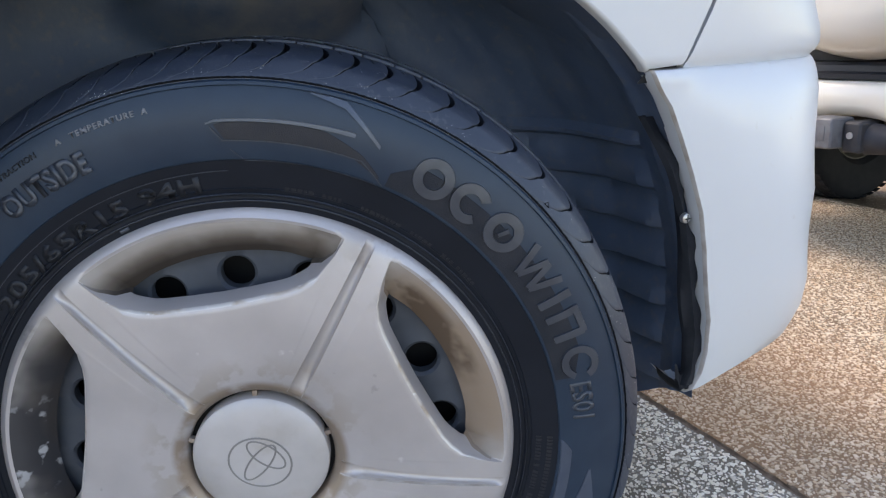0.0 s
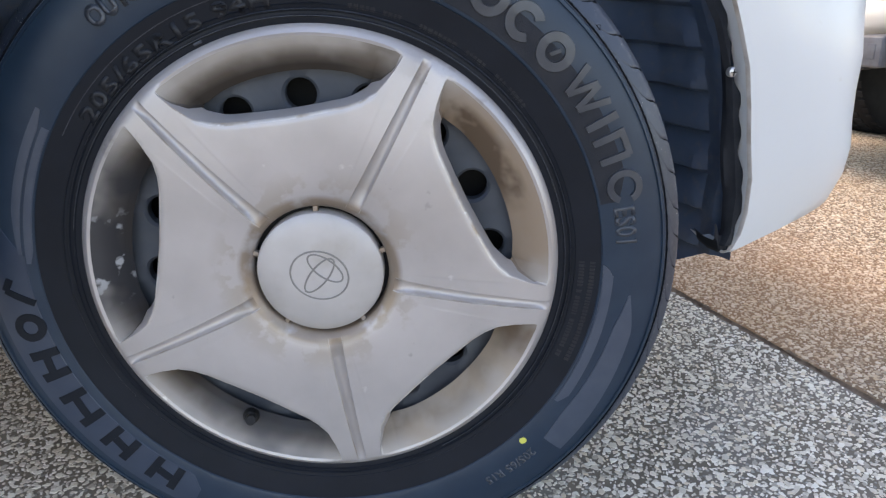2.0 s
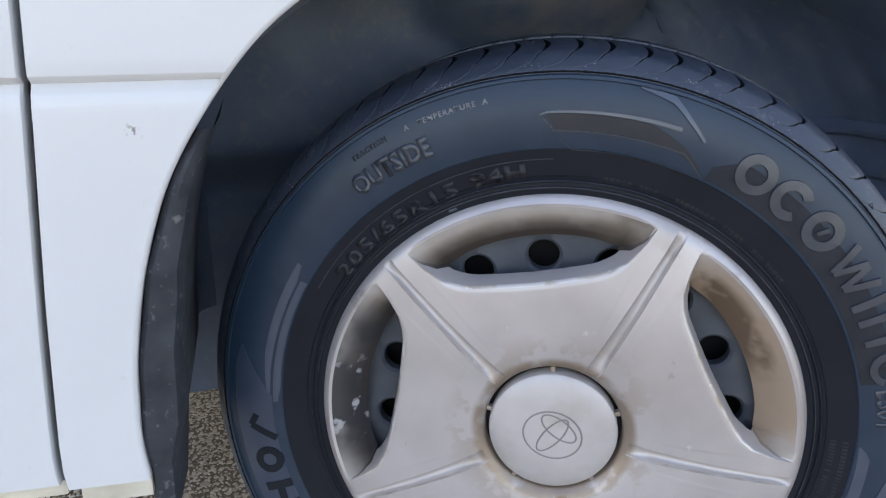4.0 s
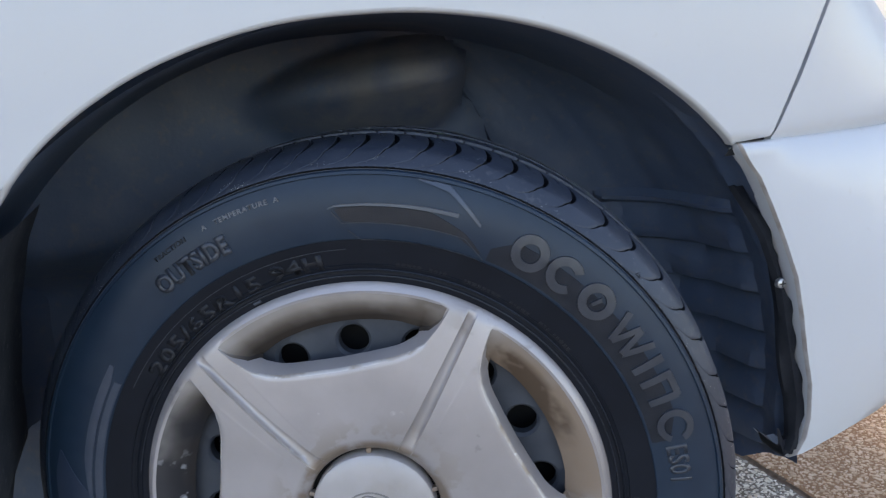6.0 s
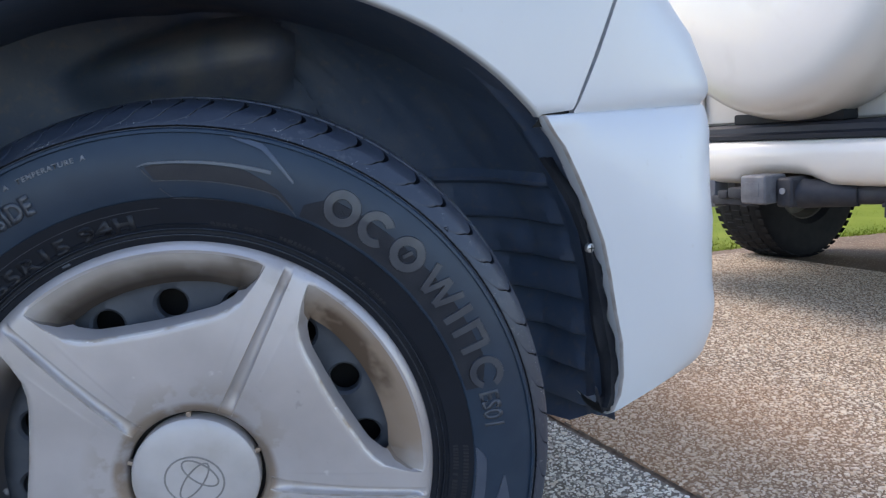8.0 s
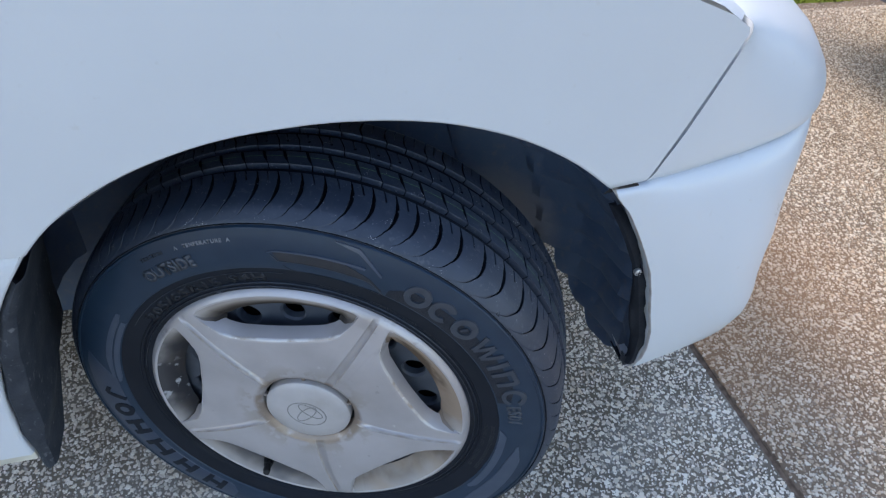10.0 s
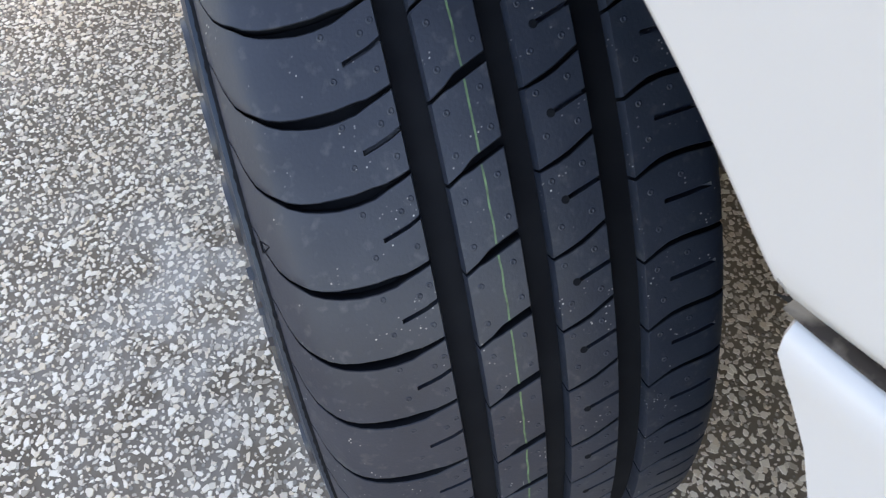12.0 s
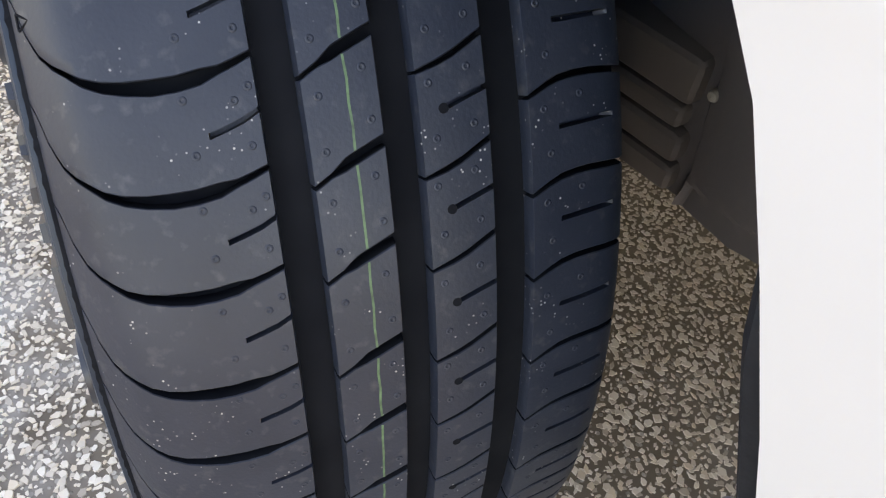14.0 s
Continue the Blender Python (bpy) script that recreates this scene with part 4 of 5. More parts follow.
def block(name, ys, main, short, gap, label="", notch=None, chamfer=0.0012, dots=()):
    """A row of tread blocks between cross grooves. main(y), short(y): their angles at the groove of 39.43 degrees; gap(y): half width of
    the cross groove in metres; short grooves run over notch = (y0, y1)."""
    ss = [0.0, 0.012, 0.12, 0.25, 0.36] + ([0.5 - 0.030, 0.5 - 0.020, 0.5 + 0.020, 0.5 + 0.030] if short else [0.5]) + [0.64, 0.75, 0.88, 0.988, 1.0]
    for hi, lo in zip(EDGES, EDGES[1:]):
        k = (hi - lo) / 6.17
        bm = bmesh.new()
        full = []
        for s in ss:
            col = []
            for y in ys:
                R = crown(y)
                g = math.degrees(gap(y) / R)
                off = main(y) - 39.43
                m0, m1 = lo + off + g, hi + off - g
                if short:
                    mid = hi + off + (short(y) - main(y)) * k
                    w = (s - 0.5) * 2
                    th = mid + w * (m1 - mid) if w > 0 else mid + w * (mid - m0)
                    if abs(s - 0.5) < 0.035:
                        th = mid + math.degrees((0.0010 if abs(s - 0.5) > 0.025 else 0.0007) * (1 if s > 0.5 else -1) / R)
                else:
                    th = m0 + s * (m1 - m0)
                r = R
                if short and abs(s - 0.5) < 0.022 and notch[0] - 1e-6 <= y <= notch[1] + 1e-6:
                    r -= 0.0045
                if s in (0.0, 1.0):
                    r -= 0.0005
                col.append((r, th, y))
            a, b = col[0], col[-1]
            full.append([(a[0] - FLOOR - 0.001, a[1], a[2] - 0.0008), (a[0] - chamfer, a[1], a[2] - 0.0004)] + col + [(b[0] - chamfer, b[1], b[2] + 0.0004), (b[0] - FLOOR - 0.001, b[1], b[2] + 0.0012)])
        ends = []
        for c in (full[0], full[-1]):
            ends.append([(r - FLOOR - 0.001 if i not in (0, len(c) - 1) else r, t, y) for i, (r, t, y) in enumerate(c)])
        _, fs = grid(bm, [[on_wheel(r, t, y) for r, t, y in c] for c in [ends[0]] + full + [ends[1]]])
        # end walls take the near-black too, as shade painted into the cross grooves
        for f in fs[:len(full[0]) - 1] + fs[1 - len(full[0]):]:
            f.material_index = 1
        for dy, dth in dots:
            R = crown(dy) + 0.0001
            at = hi + (dth - 39.43) * k
            rings = []
            for rad, h in ((0.0014, 0.0), (0.0011, 0.00022), (0.0007, 0.00022), (0.0004, 0.0)):
                rings.append([on_wheel(R + h, at + math.degrees(rad * math.sin(2 * math.pi * q / 10) / R), dy + rad * math.cos(2 * math.pi * q / 10)) for q in range(10)])
            grid(bm, rings, True)
        for v in bm.verts:
            v.co.z = max(v.co.z, -0.3045)
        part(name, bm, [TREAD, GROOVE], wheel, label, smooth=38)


def curve(ys, ts):
    return lambda y: interp(y, ys, ts)


# wheel cover, in five alike sectors
A0 = 62.6
WIN_P = [0, 5, 10, 15, 20, 24, 27, 29, 29.8]
WIN_R = [0.1355, 0.1362, 0.1382, 0.1415, 0.1462, 0.153, 0.1625, 0.179, 0.1965]
CV_R = [0.0635, 0.066, 0.075, 0.10, 0.13, 0.16, 0.185, 0.196, 0.2005, 0.2045, 0.2068, 0.2075]
CV_Y = [-0.0985, -0.1008, -0.1030, -0.1045, -0.1040, -0.1015, -0.0980, -0.0958, -0.0938, -0.0905, -0.0865, -0.0820]


def cover_y(r):
    return interp(r, CV_R, CV_Y)


def build_cover():
    bm = bmesh.new()
    for k in range(5):
        base = A0 + 72 * k
        cols = []
        lat = [0, 0.4, 0.7, 0.9, 1.0, 1.2]
        dep = [1.0, 0.93, 0.72, 0.42, 0.0, 0.0]
        ang = [3.2, 4.4, 5.4, 6.2, 6.45, 6.8, 7.3, 8, 9, 10, 10.8, 11.3, 11.5, 12, 12.8, 14, 15.5, 17, 18.5, 20, 23, 26, 29, 32, 34, 36]
        spec = [("l", -f, d) for f, d in zip(lat[::-1], dep[::-1])] + [("l", f, d) for f, d in zip(lat[1:], dep[1:])]
        allc = [("a", -a, 0) for a in ang[::-1]] + spec + [("a", a, 0) for a in ang]
        made = []
        for kind, val, d in allc:
            col = []

            def point(r, y):
                hw = interp(r, [0.064, 0.2], [0.0064, 0.0042])
                if kind == "l":
                    an = math.degrees(math.asin(val * hw / r))
                    y2 = y + d * interp(r, [0.0635, 0.067, 0.073, 0.080, 0.19, 0.2015], [0.0, 0.0012, 0.0050, 0.0072, 0.0062, 0.0])
                else:
                    e = math.degrees(math.asin(1.35 * hw / r))
                    an = math.copysign(e + (36 - e) * (abs(val) - 2.4) / (36 - 2.4), val)
                    y2 = y
                return on_wheel(r, base + an, y2)
            w = 36 - abs(val) if kind == "a" else 36
            if w < 29.8:
                ri, ro = interp(w, WIN_P, WIN_R), interp(w, [0, 24, 28, 29.8], [0.1995, 0.1995, 0.199, 0.1965])
                fall = min(1.0, (29.8 - w) / 5.0)
                hole = w < 24.6
                hi_, ho = (ri + 0.0045, 0.1685) if hole else (ri + (ro - ri) * 0.24, ri + (ro - ri) * 0.28)
                if hole and w > 17:
                    close = 1 - math.sqrt(max(0.0, 1 - ((w - 17) / 7.6) ** 2))
                    mid = ri + (ro - ri) * 0.26
                    hi_, ho = hi_ + (mid - 0.0008 - hi_) * close, ho + (mid + 0.0008 - ho) * close
                low = 0.020 * fall
            else:
                ri = ro = hi_ = ho = 0.1965
                low, hole = 0.0, False
            A = [0.0635 + (ri - 0.0635) * q for q in (0.0, 0.035, 0.09, 0.17, 0.32, 0.55, 0.8, 0.93, 0.985)]
            for r in A:
                col.append(point(r, cover_y(r)))
            col.append(point(ri, cover_y(ri) + 0.0008 * (low > 0)))
            col.append(point(ri + 0.0012 * min(1, low * 50), cover_y(ri) + 0.003 * min(1, low * 50)))
            col.append(point(hi_, cover_y(ri) + low * 1.02))
            for q, h in ((0.0, 1.0), (0.25, 0.74), (0.5, 0.45), (0.75, 0.20), (0.92, 0.05)):
                r = ho + (ro - ho) * q
                col.append(point(r, cover_y(ro) + low * h))
            for r in (ro, max(ro, 0.1975) + 0.0022, 0.2025, 0.2048, 0.2066, 0.2074, 0.2076):
                col.append(point(r, cover_y(r)))
            col.append(point(0.2074, -0.076))
            made.append((col, hole))
        cols = [c for c, _ in made]
        vs = [[bm.verts.new(p) for p in c] for c in cols]
        for i in range(len(vs) - 1):
            for j in range(len(vs[0]) - 1):
                if j == 11 and made[i][1] and made[i + 1][1]:
                    continue
                q = [vs[i][j], vs[i][j + 1], vs[i + 1][j + 1], vs[i + 1][j]]
                f = bm.faces.new(q)
                # outer wall faces of the spoke grooves get the painted shade
                if allc[i][0] == "l" and allc[i + 1][0] == "l" and {allc[i][2], allc[i + 1][2]} == {0.42, 0.0} and j < 8:
                    f.material_index = 2
                    continue
                if j in (8, 9) and made[i][0][12] != made[i][0][17] and cols[i][12][1] > cols[i][17][1] + 0.001:
                    f.material_index = 3
                    continue
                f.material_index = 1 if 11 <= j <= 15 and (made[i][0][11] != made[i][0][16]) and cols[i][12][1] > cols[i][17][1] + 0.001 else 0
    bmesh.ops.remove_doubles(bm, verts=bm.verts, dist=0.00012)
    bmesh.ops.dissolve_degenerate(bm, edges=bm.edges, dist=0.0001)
    part("wheel_cover", bm, [SILVER, FUNNEL, EDGESHADE, SCUFF], wheel, "scratched silver plastic wheel cover with five spokes", smooth=42)
    bm = bmesh.new()
    lathe(bm, [(0.0640, -0.0992), (0.0630, -0.0985), (0.0605, -0.0958), (0.0594, -0.0948), (0.0586, -0.0930), (0.0584, -0.084)], 96)
    part("hub_ring", bm, SILVER, wheel, "silver ring round the centre cap")
    bm = bmesh.new()
    lathe(bm, [(0.0590, -0.0850), (0.050, -0.0850)], 64)
    part("cap_gap", bm, BLACK, wheel)
    bm = bmesh.new()
    lathe(bm, [(0.0546, -0.086), (0.0547, -0.0965), (0.0540, -0.0990), (0.0520, -0.1006), (0.045, -0.1028), (0.033, -0.1045), (0.018, -0.1053), (0.006, -0.1056), (0.0002, -0.10565)], 96)
    cap = part("centre_cap", bm, CAP, wheel, "silver domed centre cap")
    for a in (92, 20, -52, -124, 164):
        bm = bmesh.new()
        box(bm, (0.0535, -0.0955, -0.002), (0.0592, -0.0900, 0.002), 0.0006, Matrix.Rotation(radians(-a), 4, "Y"))
        part("cap_tab", bm, SILVER, wheel)
    return cap


cap = build_cover()


def ellipse_line(bm, cx, cz, a, b, rot, w, yf, n=48):
    rows = [[], [], [], []]
    for k in range(n):
        t = 2 * math.pi * k / n
        for row, off, dy in zip(rows, (-w, -w * 0.4, w * 0.4, w), (0.0001, -0.0005, -0.0005, 0.0001)):
            x, z = (a + off) * math.cos(t), (b + off) * math.sin(t)
            x, z = cx + x * math.cos(rot) - z * math.sin(rot), cz + x * math.sin(rot) + z * math.cos(rot)
            row.append((x, yf(math.hypot(x, z)) + dy, z))
    grid(bm, rows, True)


def cap_y(r):
    return interp(r, [0.0002, 0.006, 0.018, 0.033, 0.045, 0.052], [-0.10565, -0.1056, -0.1053, -0.1045, -0.1028, -0.1006])


def build_emblem():
    bm = bmesh.new()
    turn = radians(-38)
    ellipse_line(bm, 0, 0, 0.0250, 0.0218, turn + radians(20), 0.0009, cap_y)
    for cx, cz, a, b, w in ((0.0, 0.0085, 0.0175, 0.0080, 0.0009), (0.0, 0.0, 0.0072, 0.0190, 0.0009)):
        ellipse_line(bm, cx * math.cos(turn) - cz * math.sin(turn), cx * math.sin(turn) + cz * math.cos(turn), a, b, turn, w, cap_y)
    part("emblem", bm, EMBLEM, wheel, "engraved oval emblem on the cap", smooth=60)


build_emblem()


def text_ring(name, body, r, a_start, height, material, spread=1.0, lift=0.0007, label="", wide=1.0, bold=0.035):
    """Raised words round the sidewall; tops outward, read clockwise. r: radius of the foot of the letters."""
    cu = bpy.data.curves.new(name, "FONT")
    cu.body = body
    cu.size = height / 0.7
    cu.space_character = spread
    cu.resolution_u = 3
    cu.offset = height * bold
    tmp = bpy.data.objects.new(name, cu)
    scene.collection.objects.link(tmp)
    me0 = bpy.data.meshes.new_from_object(tmp)
    bm = bmesh.new()
    bm.from_mesh(me0)
    bpy.data.objects.remove(tmp)
    bmesh.ops.triangulate(bm, faces=bm.faces)
    ext = bmesh.ops.extrude_face_region(bm, geom=bm.faces[:])
    for v in ext["geom"]:
        if isinstance(v, bmesh.types.BMVert):
            v.co.z += 1.0
    for v in bm.verts:
        rr = r + v.co.y
        a = a_start - math.degrees(v.co.x * wide / (r + height / 2))
        y = side_y(rr) - (lift if v.co.z > 0.5 else -0.0004)
        v.co = on_wheel(rr, a, y)
    part(name, bm, material, wheel, label, smooth=0)


text_ring("size_lettering", "205/65R15", 0.2180, 145.0, 0.0125, DIM, 1.12, 0.0006, "raised tyre size lettering", 1.50, 0.06)
text_ring("load_lettering", "94H", 0.2195, 109.0, 0.0120, DIM, 1.1, 0.0006, "raised load index lettering", 1.48, 0.06)
text_ring("outside_lettering", "OUTSIDE", 0.2575, 128.6, 0.0150, RAISED, 1.03, 0.0014, "raised word on the sidewall", 0.80, 0.075)
text_ring("traction_lettering", "TRACTION", 0.2822, 126.0, 0.0040, DIM, 1.15, 0.0006, "fine raised grade lettering", 1.05)
text_ring("grade_lettering", "A   TEMPERATURE  A", 0.2822, 116.0, 0.0041, PALE, 1.15, 0.0006, "fine scuffed grade lettering", 1.12)
text_ring("code_lettering", "ES01", 0.2550, 13.4, 0.0165, RAISED, 1.0, 0.0010, "raised code on the sidewall", 0.80)
text_ring("size_lettering_small", "205/65 R15", 0.262, -43.5, 0.0085, RAISED, 1.02, 0.0006, "small raised tyre size lettering")


def patch(bm, a0, a1, rin, rout, lift, n=None):
    """A raised patch of sidewall between two angles; rin and rout: radii at a share of the way."""
    n = n or max(4, int(abs(a1 - a0) / 1.2))
    rows = []
    for k in range(n + 1):
        f = k / n
        a = a0 + (a1 - a0) * f
        lo, hi = rin(f), rout(f)
        pts = [(lo, 0.0005)] + [(lo + (hi - lo) * q, -lift) for q in (0.02, 0.25, 0.5, 0.75, 0.98)] + [(hi, 0.0005)]
        rows.append([on_wheel(r, a, side_y(r) + dy) for r, dy in pts])
    # closed ends
    rows.insert(0, [(p[0], p[1] + lift + 0.0005, p[2]) for p in rows[0]])
    rows.append([(p[0], p[1] + lift + 0.0005, p[2]) for p in rows[-1]])
    grid(bm, rows)


def lin(*p):
    xs = [q[0] for q in p]
    ys = [q[1] for q in p]
    return lambda f: interp(f, xs, ys)


def build_sidewall_marks():
    # long wedge over the top with a fine ribbed face, a bright upper bevel and two lower lines
    bm = bmesh.new()
    patch(bm, 93.0, 66.5, lin((0, 0.2680), (0.05, 0.2575), (0.80, 0.2570), (1, 0.2480)), lin((0, 0.2690), (0.05, 0.2700), (0.62, 0.2705), (0.86, 0.2610), (1, 0.2500)), 0.0005)
    part("ribbed_wedge", bm, RIBBED, wheel, "ribbed wedge moulded on the sidewall", smooth=30)
    bm = bmesh.new()
    patch(bm, 94.2, 72.0, lin((0, 0.2690), (0.03, 0.2705), (1, 0.2712)), lin((0, 0.2700), (0.06, 0.2722), (0.5, 0.2732), (1, 0.2745)), 0.0014)
    patch(bm, 79.5, 68.0, lin((0, 0.2935), (0.45, 0.2885), (1, 0.2690)), lin((0, 0.2958), (0.45, 0.2935), (1, 0.2715)), 0.0014)
    part("wedge_border", bm, WEDGE, wheel, "raised border of the wedge", smooth=30)
    bm = bmesh.new()
    patch(bm, 92.2, 70.0, lin((0, 0.2566), (1, 0.2562)), lin((0, 0.2574), (1, 0.2570)), 0.0009)
    patch(bm, 70.0, 65.5, lin((0, 0.2562), (1, 0.2440)), lin((0, 0.2572), (1, 0.2450)), 0.0009)
    patch(bm, 93.6, 92.0, lin((0, 0.2655), (1, 0.2566)), lin((0, 0.2675), (1, 0.2580)), 0.0009)
    patch(bm, 91.0, 88.8, lin((0, 0.2500), (1, 0.2420)), lin((0, 0.2512), (1, 0.2430)), 0.0008)
    patch(bm, 88.8, 66.5, lin((0, 0.2418), (1, 0.2430)), lin((0, 0.2427), (1, 0.2440)), 0.0008)
    part("band_line", bm, RAISED, wheel, "thin raised lines of the wedge")
    # knurled ground under the large marks
    bm = bmesh.new()
    patch(bm, 65.0, 14.5, lin((0, 0.2455), (1, 0.2445)), lin((0, 0.2560), (0.08, 0.2700), (0.9, 0.2700), (1, 0.2600)), 0.0003)
    part("knurled_panel", bm, KNURL, wheel, "dull knurled panel of the sidewall", smooth=30)
    # wedges on the rear and lower front quarters
    bm = bmesh.new()
    patch(bm, 147.0, 176.5, lin((0, 0.2555), (0.12, 0.2520), (1, 0.2530)), lin((0, 0.2595), (0.7, 0.2600), (1, 0.2560)), 0.0007)
    patch(bm, 150.0, 178.5, lin((0, 0.2440), (0.9, 0.2440), (1, 0.2470)), lin((0, 0.2500), (0.9, 0.2505), (1, 0.2505)), 0.0007)
    part("rear_wedge", bm, WEDGE, wheel, "raised wedge on the sidewall", smooth=30)
    bm = bmesh.new()
    patch(bm, 167.5, 241.0, lin((0, 0.2810), (0.09, 0.2610), (0.13, 0.2510), (0.96, 0.2490), (1, 0.2620)), lin((0, 0.2830), (0.06, 0.2870), (0.96, 0.2870), (1, 0.2850)), 0.0006)
    part("rear_panel", bm, PANEL, wheel, "smooth blue-black panel under the rear marks", smooth=30)
    bm = bmesh.new()
    patch(bm, 1.5, -31.5, lin((0, 0.2440), (0.1, 0.2445), (1, 0.2455)), lin((0, 0.2455), (0.06, 0.2535), (0.93, 0.2545), (1, 0.2490)), 0.0008)
    part("front_band", bm, WEDGE, wheel, "raised band on the sidewall", smooth=30)
    bm = bmesh.new()
    patch(bm, -4.5, -40.0, lin((0, 0.2690), (0.2, 0.2625), (0.8, 0.2590), (1, 0.2630)), lin((0, 0.2705), (0.2, 0.2800), (0.8, 0.2850), (1, 0.2860)), 0.0007)
    part("front_wedge", bm, WEDGE, wheel, "raised wedge on the sidewall", smooth=30)
    for r, a0, a1 in ((0.2345, 92.0, 150.0), (0.2168, -40.0, 150.0), (0.2118, -60.0, 170.0)):
        bm = bmesh.new()
        patch(bm, a1, a0, lambda f, r=r: r - 0.0003, lambda f, r=r: r + 0.0003, 0.0007, 60)
        part("raised_line", bm, RAISED, wheel, "thin raised line round the sidewall")
    bm = bmesh.new()
    for k in range(2):
        a = 113.6 + 0.9 * k
        tube(bm, on_wheel(0.2092, a, -0.0905), on_wheel(0.2092, a + 0.9, -0.0905), 0.0013, 10)
    part("balance_weight", bm, STEEL, wheel, "small grey wheel weight", smooth=40)
    # balance mark
    bm = bmesh.new()
    c = on_wheel(0.2515, -43.5, side_y(0.2515) - 0.0004)
    bmesh.ops.create_circle(bm, cap_ends=True, radius=0.0035, segments=20, matrix=Matrix.Translation(c) @ Matrix.Rotation(radians(90), 4, "X"))
    part("balance_mark", bm, YELLOW, wheel, "small yellow paint dot", smooth=0)


build_sidewall_marks()


def build_knurl():
    rng = random.Random(9)
    rows = [[], [], []]
    for k in range(720):
        q = 0.5 * k
        j = rng.uniform(0.0, 0.0005) if k % 2 else 0.0
        rows[0].append(on_wheel(0.2990, q, -0.0893))
        rows[1].append(on_wheel(0.3001 + j, q, -0.0905 - j))
        rows[2].append(on_wheel(0.3012, q, -0.0870))
    bm = bmesh.new()
    grid(bm, rows, True)
    part("knurled_line", bm, GROOVE, wheel, "thin notched line round the shoulder", smooth=0)
    # small wear mark
    bm = bmesh.new()
    for p, q in (((0.3035, 42.6), (0.3035, 41.7)), ((0.3035, 41.7), (0.3062, 42.15)), ((0.3062, 42.15), (0.3035, 42.6))):
        a, b = on_wheel(p[0], p[1], -0.0872 if p[0] < 0.305 else -0.0838), on_wheel(q[0], q[1], -0.0872 if q[0] < 0.305 else -0.0838)
        tube(bm, a, b, 0.0004, 6)
    part("wear_triangle", bm, GROOVE, wheel, "small triangle mark on the shoulder", smooth=0)


build_knurl()


def ring_mark(bm, rc, ac, rad, w, t0=0.0, t1=360.0, n=30, lift=0.0021):
    rows = [[], [], [], []]
    full = t1 - t0 > 359
    for k in range(n if full else n + 1):
        t = radians(t0 + (t1 - t0) * k / n)
        for row, q, up in zip(rows, (rad - w / 2, rad - w / 2 + 0.0005, rad + w / 2 - 0.0005, rad + w / 2), (-0.0004, lift, lift, -0.0004)):
            r = rc + q * math.sin(t)
            a = ac - math.degrees(q * math.cos(t) / rc)
            row.append(on_wheel(r, a, side_y(r) - up))
    grid(bm, rows, full)


def bar_mark(bm, r0, a0, r1, a1, w, lift=0.0021):
    """A plain raised bar from one place of the sidewall to another."""
    rm = (r0 + r1) / 2
    p0, p1 = Vector((math.radians(-a0) * rm, r0)), Vector((math.radians(-a1) * rm, r1))
    d = (p1 - p0).normalized()
    s = Vector((-d.y, d.x)) * w / 2
    rows = []
    n = 5
    for k in range(n + 1):
        c = p0 + (p1 - p0) * k / n
        row = []
        for q, up in ((-1, -0.0004), (-0.9, lift), (0.9, lift), (1, -0.0004)):
            p = c + s * q
            row.append(on_wheel(p.y, -math.degrees(p.x / rm), side_y(p.y) - up))
        rows.append(row)
    a, b = rows[0], rows[-1]
    rows.insert(0, [(x, side_y(math.hypot(x, z)) + 0.0004, z) for x, y, z in a])
    rows.append([(x, side_y(math.hypot(x, z)) + 0.0004, z) for x, y, z in b])
    grid(bm, rows)


